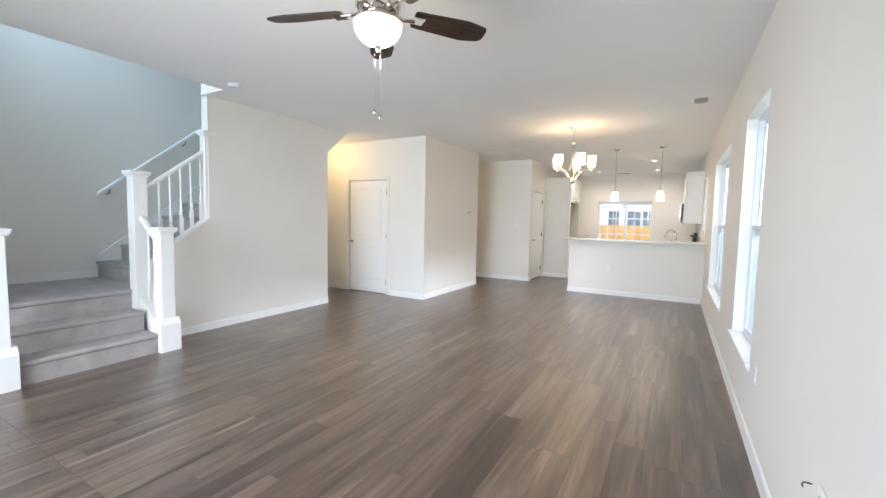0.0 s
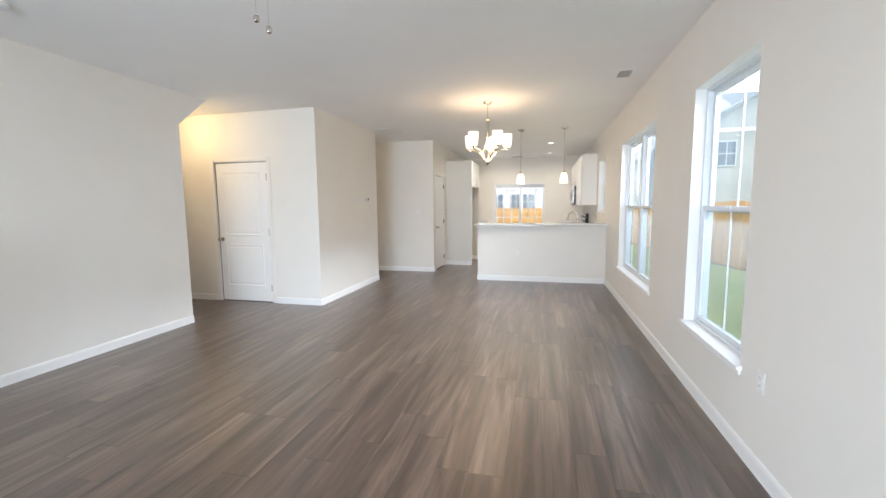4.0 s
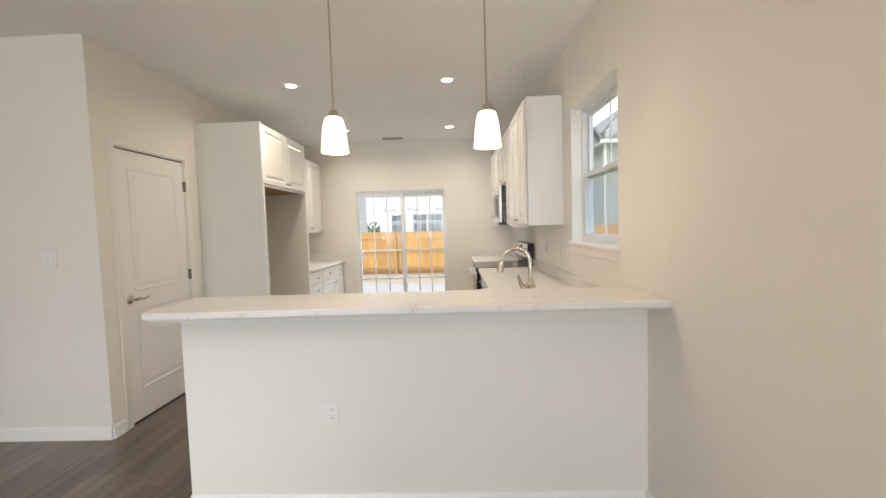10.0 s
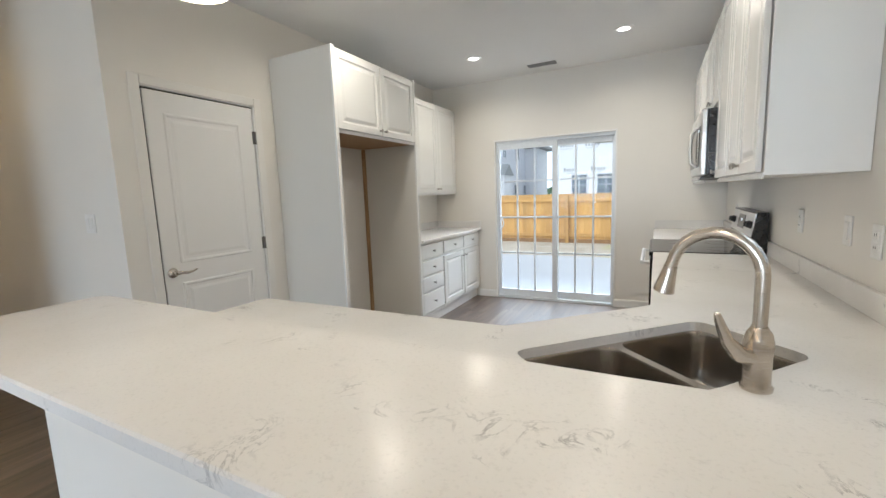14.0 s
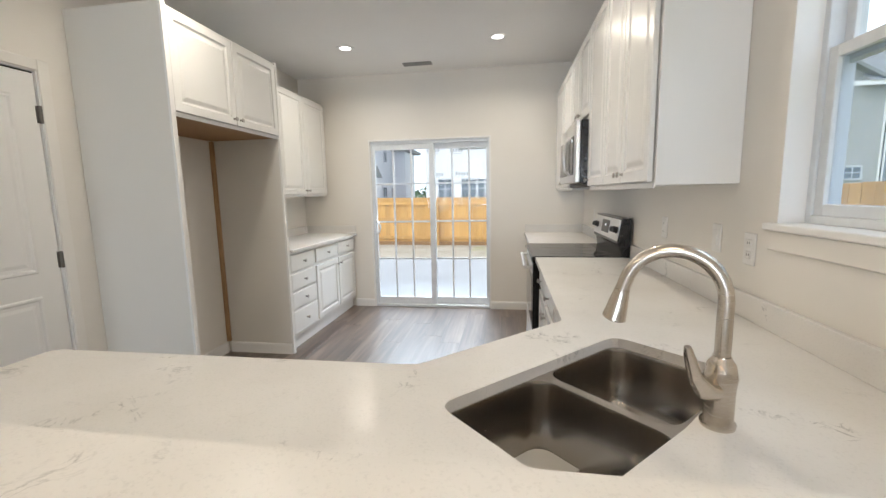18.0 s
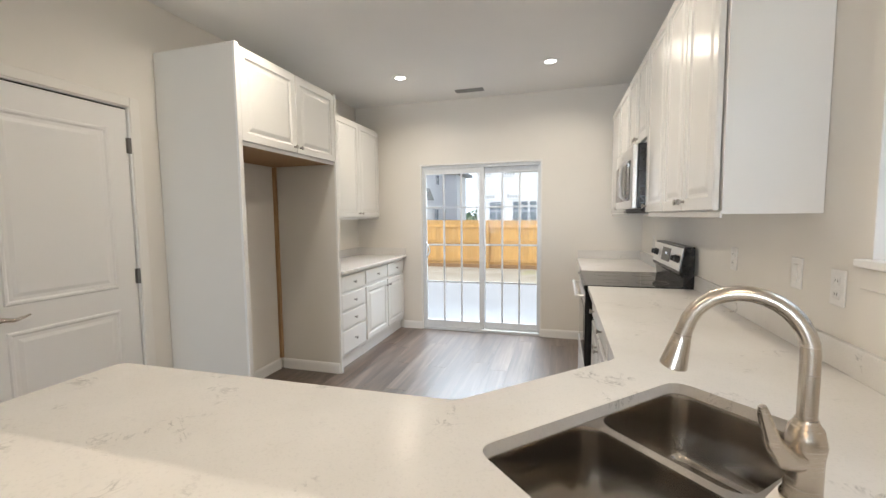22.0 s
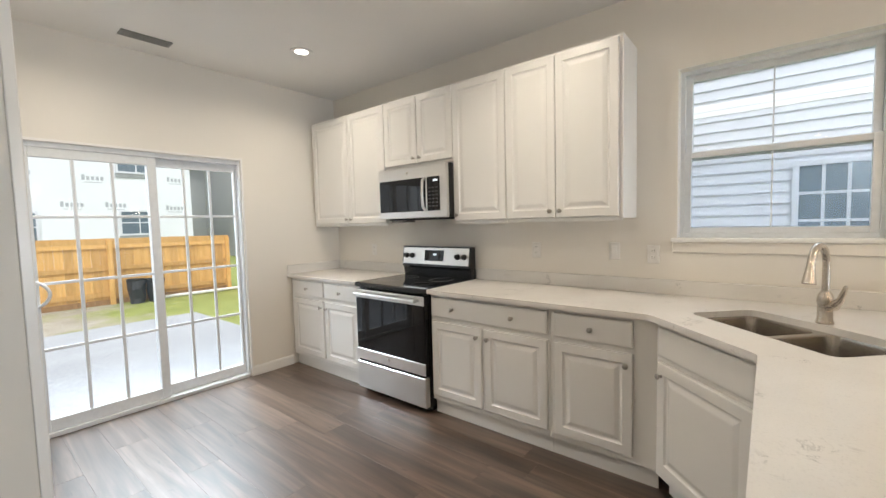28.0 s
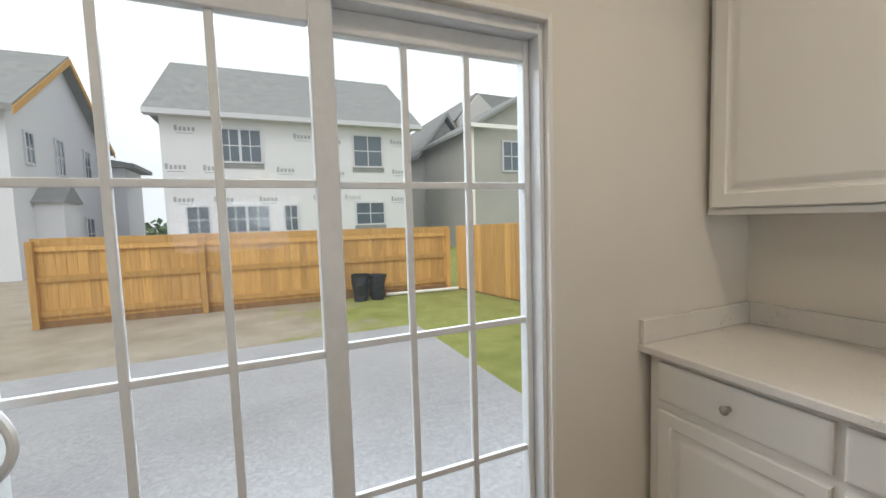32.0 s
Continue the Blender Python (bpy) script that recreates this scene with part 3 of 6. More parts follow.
def slab(bm, pts, z0, z1, ease=0.004):
    """A stone slab with eased top and bottom edges."""
    n = len(pts)
    c = [Vector(p) for p in pts]
    area = sum(c[i].x * c[(i + 1) % n].y - c[(i + 1) % n].x * c[i].y for i in range(n))
    if area < 0:
        c.reverse()

    def off(d):
        res = []
        for i in range(n):
            d1, d2 = (c[i] - c[i - 1]).normalized(), (c[(i + 1) % n] - c[i]).normalized()
            nn = Vector((-(d1.y + d2.y), d1.x + d2.x))
            nn = nn.normalized() / max(0.4, math.sqrt(max(0.01, (1 + d1.dot(d2)) / 2)))
            res.append(c[i] + nn * d)
        return res
    rings = []
    for d, z in ((ease, z0), (0, z0 + ease), (0, z1 - ease), (ease, z1)):
        rings.append([bm.verts.new((p.x, p.y, z)) for p in off(d)])
    bm.faces.new(rings[0][::-1])
    bm.faces.new(rings[-1])
    for a, b in zip(rings, rings[1:]):
        for i in range(n):
            j = (i + 1) % n
            bm.faces.new((a[i], a[j], b[j], b[i]))
    return bm


bar = thing("bar_top", "white veined quartz bar top on the half wall", "countertop", pose(-2.3, -0.215, 1.03))
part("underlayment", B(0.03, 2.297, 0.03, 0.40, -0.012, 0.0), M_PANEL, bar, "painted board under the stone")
part("slab", slab(bmesh.new(), rounded([(0, 0), (2.298, 0), (2.298, 0.425), (0, 0.425)], [0.03, 0, 0, 0.03]), 0, 0.03), M_QUARTZ, bar)

# sink: a rectangle turned by 45 degrees
SINK_C = Vector((-0.625, 0.715))
SU, SV = Vector((1, 1)).normalized(), Vector((1, -1)).normalized()


def sink_xy(u, v):
    p = SINK_C + SU * u + SV * v
    return (p.x, p.y)


CT = 0.914
counter = thing("kitchen_counter", "white veined quartz counter with an angled sink corner", "countertop")
outer = rounded([(-2.235, 0.127), (-0.002, 0.127), (-0.002, 2.665), (-0.648, 2.665), (-0.652, 1.222), (-1.085, 0.795), (-2.228, 0.785)], [0, 0, 0, 0, 0.05, 0.05, 0.04])
hole = rounded([sink_xy(-0.345, -0.175), sink_xy(0.335, -0.175), sink_xy(0.335, 0.16), sink_xy(-0.02, 0.19), sink_xy(-0.345, 0.19)], [0.045, 0.05, 0.05, 0.0, 0.045])


def counter_with_hole(pts, holes, z0, z1):
    """A flat slab from z0 to z1 with openings cut through it."""
    bm = bmesh.new()
    rings = [pts] + list(holes)
    for z in (z1, z0):
        loops = []
        for ring in rings:
            vs = [bm.verts.new((x, y, z)) for x, y in ring]
            loops += [bm.edges.new((vs[i], vs[(i + 1) % len(vs)])) for i in range(len(vs))]
        bmesh.ops.triangle_fill(bm, use_beauty=True, use_dissolve=False, edges=loops, normal=(0, 0, 1))
    v = list(bm.verts)
    n, start = sum(len(r) for r in rings), 0
    for ring in rings:
        k = len(ring)
        for i in range(k):
            a, b = start + i, start + (i + 1) % k
            bm.faces.new((v[a], v[b], v[n + b], v[n + a]))
        start += k
    bmesh.ops.recalc_face_normals(bm, faces=bm.faces)
    return bm


part("slab", counter_with_hole(outer, [hole], CT - 0.03, CT), M_QUARTZ, counter)
part("backsplash", B(-0.022, -0.002, 0.215, 2.665, CT, CT + 0.088, r=0.002), M_QUARTZ, counter)
far_counter = thing("corner_counter", "white quartz counter between range and end wall", "countertop")
part("slab", slab(bmesh.new(), [(-0.648, 3.445), (-0.002, 3.445), (-0.002, 4.518), (-0.648, 4.518)], CT - 0.03, CT), M_QUARTZ, far_counter)
part("backsplash", B(-0.022, -0.002, 3.445, 4.497, CT, CT + 0.088, r=0.002), M_QUARTZ, far_counter)
part("side_splash", B(-0.64, -0.002, 4.498, 4.518, CT, CT + 0.088, r=0.002), M_QUARTZ, far_counter)
left_counter = thing("side_counter", "white quartz counter beside the refrigerator bay", "countertop")
part("slab", slab(bmesh.new(), [(X_P + 0.002, 2.99), (-2.655, 2.99), (-2.655, 4.518), (X_P + 0.002, 4.518)], CT - 0.03, CT), M_QUARTZ, left_counter)
part("backsplash", B(X_P + 0.002, X_P + 0.022, 2.99, 4.497, CT, CT + 0.088, r=0.002), M_QUARTZ, left_counter)
part("side_splash", B(X_P + 0.002, -2.665, 4.498, 4.518, CT, CT + 0.088, r=0.002), M_QUARTZ, left_counter)

# ---- cabinets ----
FACE = 0.019


def knob_mesh():
    bm = turned(bmesh.new(), [(0.009, 0), (0.006, -0.004), (0.005, -0.012), (0.009, -0.017), (0.0145, -0.021), (0.0145, -0.025), (0.009, -0.029), (0.0, -0.030)], 12, axis="y")
    return mesh_of("knob", bm, M_KNOB, True)


KNOB = knob_mesh()
RAISED = [(0.0, 0.0), (0.0, FACE - 0.004), (0.004, FACE), (0.050, FACE), (0.054, FACE - 0.006), (0.060, FACE - 0.009), (0.068, FACE - 0.009), (0.088, FACE - 0.002), (0.094, FACE - 0.001)]
FLAT = [(0.0, 0.0), (0.0, FACE - 0.004), (0.006, FACE - 0.001), (0.014, FACE)]


def cabinet_front(parent, name, x0, x1, z0, z1, y, knob=None, moulded=True):
    """A door or drawer front on the face y, with a knob at (x, z)."""
    bm = bmesh.new()
    stepped_panel(bm, x0, x1, z0, z1, RAISED if moulded else FLAT, lambda d: y - d)
    ob = part(name, bm, M_CAB, parent)
    for k in ([knob] if isinstance(knob, tuple) else knob or []):
        o = new("knob", KNOB)
        o.parent = ob
        o.matrix_basis = pose(k[0], y - FACE, k[1])
        tagged(o, "round satin metal knob")
    return ob


def base_cabinet(name, label, at, width, cells, depth=0.60):
    """A base unit: back at y=0, front at -depth. cells: (x0, x1, kind) with kind 'door', 'drawers', 'wide'."""
    ob = thing(name, label, "cabinet", at)
    zt = CT - 0.031
    part("body", B(0, width, -depth, 0, 0.11, zt, r=0.001), M_CAB, ob)
    part("toe_kick", B(0, width, -depth + 0.035, -depth + 0.05, 0.0, 0.11), M_CAB, ob)
    for x0, x1, kind, side in cells:
        a, b = x0 + 0.012, x1 - 0.012
        if kind == "drawers":
            hs = [0.15, 0.15, 0.15, 0.21]
            z = zt - 0.022
            for h in hs:
                cabinet_front(ob, "drawer_front", a, b, z - h, z, -depth, ((a + b) / 2, z - h / 2), False)
                z -= h + 0.018
        elif kind == "panel":
            cabinet_front(ob, "false_front", a, b, zt - 0.162, zt - 0.024, -depth, None, False)
            cabinet_front(ob, "door", a, b, 0.150, zt - 0.194, -depth, (a + 0.035, zt - 0.255))
        else:
            if kind == "door":
                cabinet_front(ob, "drawer_front", a, b, zt - 0.162, zt - 0.024, -depth, ((a + b) / 2, zt - 0.093), False)
            kx = {"l": a + 0.03, "r": b - 0.03}[side]
            cabinet_front(ob, "door", a, b, 0.150, zt - 0.194, -depth, (kx, zt - 0.255))
    wide = [c for c in cells if c[2] == "wide"]
    if wide:
        a, b = wide[0][0] + 0.012, wide[-1][1] - 0.012
        cabinet_front(ob, "drawer_front", a, b, zt - 0.162, zt - 0.024, -depth, [(a + (b - a) * 0.22, zt - 0.093), (a + (b - a) * 0.74, zt - 0.093)], False)
    return ob


def wall_cabinet(name, label, at, width, doors, z0, z1, depth=0.29, underside=None):
    """An upper unit: doors are (x0, x1, side of the knob)."""
    ob = thing(name, label, "cabinet", at)
    part("body", B(0, width, -depth, 0, z0, z1, r=0.001), M_CABSIDE, ob)
    for x0, x1, side in doors:
        a, b = x0 + 0.003, x1 - 0.003
        kx = {"l": a + 0.03, "r": b - 0.03}[side]
        cabinet_front(ob, "door", a, b, z0 + 0.014, z1 - 0.02, -depth - 0.005, (kx, z0 + 0.055))
        part("bumper", B(a + 0.02, a + 0.03, -depth - 0.0055, -depth + 0.001, z0 + 0.03, z0 + 0.04), M_PLATE, ob)
    part("bottom_rail", B(0, width, -depth - 0.006, -depth, z0 - 0.012, z0 + 0.010, r=0.001), M_CAB, ob)
    if underside:
        part("underside", B(0.005, width - 0.005, -depth + 0.004, -0.002, z0 - 0.006, z0 - 0.0005), underside, ob, "unpainted plywood underside")
    return ob


EAST = -90   # fronts look to -x, local x runs to -y
UB, UT = 1.385, 2.43


def east(y):
    return pose(-0.002, y, 0, 0, 0, EAST)


base_cabinet("base_cabinet", "white raised-panel base cabinet by the end wall", east(4.50), 1.05, [(0.03, 0.545, "door", "r"), (0.545, 1.05, "door", "l")])
base_cabinet("base_cabinet", "white base cabinet with a wide drawer and two doors", east(2.662), 0.905, [(0.0, 0.445, "wide", "r"), (0.445, 0.905, "wide", "l")])
base_cabinet("base_cabinet", "narrow white base cabinet with one drawer and door", east(1.755), 0.562, [(0.016, 0.462, "door", "r")])
wall_cabinet("wall_cabinet", "tall white double-door upper cabinet by the end wall", east(4.50), 1.093, [(0.02, 0.588, "r"), (0.588, 1.093, "l")], UB, UT)
wall_cabinet("wall_cabinet", "short white double-door cabinet above the microwave", east(3.405), 0.745, [(0.0, 0.383, "r"), (0.383, 0.745, "l")], 1.86, UT)
wall_cabinet("wall_cabinet", "tall white single-door upper cabinet", east(2.658), 0.453, [(0.0, 0.453, "l")], UB, UT)
wall_cabinet("wall_cabinet", "tall white double-door upper cabinet near the window", east(2.203), 0.763, [(0.0, 0.36, "r"), (0.36, 0.745, "l")], UB, UT)
# angled sink cabinet and peninsula units
diag_len = 0.60
sk = thing("sink_cabinet", "white angled sink base cabinet with a false drawer", "cabinet", pose(-0.622, 1.192, 0, 0, 0, -135))
part("body", B(0, diag_len, 0.0, 0.30, 0.11, 0.70, r=0.001), M_CAB, sk)
part("rail", B(0, diag_len, 0.0, 0.03, 0.70, CT - 0.031, r=0.001), M_CAB, sk)
part("toe_kick", B(0.0, diag_len, 0.07, 0.085, 0.0, 0.11), M_CAB, sk)
cabinet_front(sk, "false_front", 0.03, diag_len - 0.03, CT - 0.193, CT - 0.055, 0.0, None, False)
cabinet_front(sk, "door", 0.03, diag_len - 0.03, 0.150, CT - 0.225, 0.0, (0.06, CT - 0.285))
dw = thing("dishwasher", "dishwasher with a dark steel front under the peninsula", "dishwasher", pose(-1.10, 0.13, 0, 0, 0, 180))
part("body", B(0, 0.60, -0.60, 0, 0.10, CT - 0.033), M_BLACK, dw)
part("door", B(0.003, 0.597, -0.63, -0.60, 0.12, CT - 0.15, r=0.004), M_DARKSTEEL, dw, "dark steel door")
part("control_strip", B(0.003, 0.597, -0.632, -0.60, CT - 0.147, CT - 0.038, r=0.004), M_BLACKGLASS, dw, "black control strip")
part("toe_kick", B(0.0, 0.6, -0.55, -0.54, 0.0, 0.10), M_BLACK, dw)
pen = base_cabinet("base_cabinet", "white peninsula base cabinet with drawer and door", pose(-1.735, 0.13, 0, 0, 0, 180), 0.46, [(0.0, 0.46, "door", "r")])

# refrigerator bay and the left run: fronts look to +x, local x runs to +y
def west(y, x=X_P + 0.002):
    return pose(x, y, 0, 0, 0, 90)


bay = thing("refrigerator_surround", "tall painted side panels of an empty refrigerator bay", "cabinet")
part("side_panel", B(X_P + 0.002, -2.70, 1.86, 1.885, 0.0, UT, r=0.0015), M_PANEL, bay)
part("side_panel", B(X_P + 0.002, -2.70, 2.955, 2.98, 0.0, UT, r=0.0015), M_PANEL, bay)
part("edge_strip", B(-2.70, -2.682, 1.856, 1.889, 0.0, UT, r=0.0015), M_CAB, bay)
part("edge_strip", B(-2.70, -2.682, 2.951, 2.984, 0.0, UT, r=0.0015), M_CAB, bay)
part("nailing_strip", B(X_P + 0.002, X_P + 0.030, 2.925, 2.953, 0.10, 1.835), M_RAWWOOD, bay, "bare pine nailing strip")
wall_cabinet("wall_cabinet", "deep white double-door cabinet over the refrigerator bay", west(1.886), 1.068, [(0.0, 0.545, "r"), (0.545, 1.068, "l")], 1.845, UT, depth=0.60, underside=M_RAWWOOD)
base_cabinet("base_cabinet", "white base cabinet with a stack of four drawers", west(2.99), 0.48, [(0.0, 0.48, "drawers", "l")])
base_cabinet("base_cabinet", "white base cabinet with two drawers and two doors", west(3.472), 1.03, [(0.0, 0.535, "door", "r"), (0.535, 1.03, "door", "l")])
wall_cabinet("wall_cabinet", "white single-door upper cabinet beside the bay", west(2.99), 0.48, [(0.0, 0.48, "r")], UB - 0.01, UT)
wall_cabinet("wall_cabinet", "white double-door upper cabinet by the sliding door", west(3.472), 1.03, [(0.0, 0.51, "r"), (0.51, 1.02, "l")], UB - 0.01, UT)

# ---- windows, doors and trim ----
def sash(parent, name, w, z0, z1, y, glass, muntin=True, rail=0.034):
    """A sash in the plane y (local), w wide, with one upright muntin."""
    s = part(name, B(0, rail, y - 0.016, y + 0.016, z0, z1, r=0.002), M_VINYL, parent)
    part("stile", B(w - rail, w, y - 0.016, y + 0.016, z0, z1, r=0.002), M_VINYL, s)
    part("top_rail", B(rail, w - rail, y - 0.016, y + 0.016, z1 - rail, z1, r=0.002), M_VINYL, s)
    part("bottom_rail", B(rail, w - rail, y - 0.016, y + 0.016, z0, z0 + rail, r=0.002), M_VINYL, s)
    g = part("pane", B(rail, w - rail, y - 0.003, y + 0.003, z0 + rail, z1 - rail), glass, s, "clear pane" if glass is M_PANE else "pane under hazy protective film")
    g.visible_shadow = False
    if muntin:
        part("muntin", B(w / 2 - 0.0035, w / 2 + 0.0035, y - 0.005, y + 0.005, z0 + rail, z1 - rail, r=0.001), M_VINYL, s)
    return s


def hung_window(name, label, y0, y1, z0, z1, count, apron=False):
    """Double-hung units side by side in an opening of the east wall; local x runs along -y, outside is +y."""
    ob = tagged(thing(name, label, "window", pose(0, y1, 0, 0, 0, -90)), kind="structure")
    W, mull = y1 - y0, 0.07
    f = 0.026
    part("window_frame", box(B(0, f, 0.075, 0.155, z0, z1, r=0.002), W - f, W, 0.075, 0.155, z0, z1, r=0.002), M_VINYL, ob)
    part("head", B(f, W - f, 0.075, 0.155, z1 - f, z1, r=0.002), M_VINYL, ob)
    part("foot", B(f, W - f, 0.075, 0.155, z0, z0 + f, r=0.002), M_VINYL, ob)
    w = (W - 2 * f - mull * (count - 1)) / count
    zm = (z0 + z1) / 2 - 0.01
    for i in range(count):
        x = f + i * (w + mull)
        if i:
            part("mullion", B(x - mull, x, 0.075, 0.155, z0 + f, z1 - f, r=0.002), M_VINYL, ob)
        up = sash(ob, "upper_sash", w, zm - 0.02, z1 - f, 0.132, M_PANE)
        lo = sash(ob, "lower_sash", w, z0 + f, zm + 0.025, 0.098, M_WETGLASS)
        up.matrix_basis = lo.matrix_basis = pose(x, 0, 0)
        part("sash_lock", B(w / 2 - 0.03, w / 2 + 0.03, 0.07, 0.082, zm + 0.002, zm + 0.022, r=0.003), M_VINYL, lo)
    part("window_sill", B(-0.028, W + 0.028, -0.028, 0.075, z0 - 0.022, z0 + 0.001, r=0.005, seg=2), M_TRIM, ob)
    part("apron", B(-0.02, W + 0.02, -0.014, -0.001, z0 - (0.085 if apron else 0.05), z0 - 0.022, r=0.004), M_WALL if apron else M_TRIM, ob)
    part("jamb_liner", box(box(B(0.0005, 0.004, 0.0, 0.075, z0, z1), W - 0.004, W - 0.0005, 0.0, 0.075, z0, z1), 0.004, W - 0.004, 0.0, 0.075, z1 - 0.004, z1 - 0.0005), M_TRIM, ob)
    return ob


hung_window("window_1", "white double-hung window near the front of the room", *W1, 1)
hung_window("window_2", "twin white double-hung windows in the dining wall", *W2, 2)
hung_window("window_3", "white double-hung window over the kitchen sink", *KW, 1, True)
fw = tagged(thing("window_4", "twin front window behind the walk", "window", pose(0, -9.6, 0)), kind="structure")
part("window_frame", box(box(B(-4.6, -4.55, -0.1, -0.06, 0.485, 2.24), -1.05, -1.0, -0.1, -0.06, 0.485, 2.24), -2.84, -2.76, -0.1, -0.06, 0.485, 2.24), M_VINYL, fw)

# the sliding door
sd = tagged(thing("door_1", "white sliding glass patio door with grilles, closed", "door"), kind="structure")
x0, x1, zt = SL[0], SL[1], SL[3]
part("frame_jamb", B(x0, x0 + 0.016, Y_N + 0.015, Y_N + 0.14, 0.0, zt, r=0.002), M_VINYL, sd)
part("frame_jamb", B(x1 - 0.016, x1, Y_N + 0.015, Y_N + 0.14, 0.0, zt, r=0.002), M_VINYL, sd)
part("frame_head", B(x0 + 0.016, x1 - 0.016, Y_N + 0.015, Y_N + 0.14, zt - 0.035, zt, r=0.002), M_VINYL, sd)
part("track", B(x0 + 0.016, x1 - 0.016, Y_N + 0.0, Y_N + 0.14, 0.0, 0.03, r=0.002), M_VINYL, sd)


def sliding_panel(xa, xb, y, label, handle, sa, sb):
    p = part("panel", B(xa, xa + sa, y - 0.018, y + 0.018, 0.03, zt - 0.035, r=0.003), M_VINYL, sd, label)
    part("stile", B(xb - sb, xb, y - 0.018, y + 0.018, 0.03, zt - 0.035, r=0.003), M_VINYL, p)
    part("top_rail", B(xa + sa, xb - sb, y - 0.018, y + 0.018, zt - 0.10, zt - 0.035, r=0.003), M_VINYL, p)
    part("bottom_rail", B(xa + sa, xb - sb, y - 0.018, y + 0.018, 0.03, 0.115, r=0.003), M_VINYL, p)
    g = part("pane", B(xa + sa, xb - sb, y - 0.004, y + 0.004, 0.115, zt - 0.10), M_GLASS, p, "clear glass pane")
    g.visible_shadow = False
    w = xb - xa - sa - sb
    for k in (1, 2):
        x = xa + sa + w * k / 3
        part("muntin", B(x - 0.010, x + 0.010, y - 0.009, y + 0.009, 0.115, zt - 0.10, r=0.002), M_MUNTIN, p)
    for z in (0.591, 1.042, 1.492):
        part("muntin", B(xa + sa, xb - sb, y - 0.0075, y + 0.0075, z - 0.010, z + 0.010, r=0.002), M_MUNTIN, p)
    if handle:
        hb = bmesh.new()
        tube(hb, [(xa + 0.016 + 0.060 * math.sin(math.pi * k / 12) ** 0.7, y - 0.016 - 0.035 * math.sin(math.pi * k / 12) ** 0.5, 1.06 - 0.17 * k / 12) for k in range(13)], 0.010, 8)
        part("pull_handle", hb, M_VINYL, p, "white curved pull handle", smooth=True)


sliding_panel(x0 + 0.016, -1.688, Y_N + 0.045, "sliding panel with handle", True, 0.030, 0.060)
sliding_panel(-1.745, x1 - 0.016, Y_N + 0.085, "fixed panel", False, 0.060, 0.022)
bm = bmesh.new()
for a in ((x0 - 0.016, x0, 0.0, zt + 0.018), (x1, x1 + 0.016, 0.0, zt + 0.022)):
    box(bm, a[0], a[1], Y_N - 0.012, Y_N, a[2], a[3], r=0.002)
box(bm, x0, x1, Y_N - 0.012, Y_N, zt, zt + 0.018, r=0.002)
part("trim_bead", bm, M_TRIM, sd)


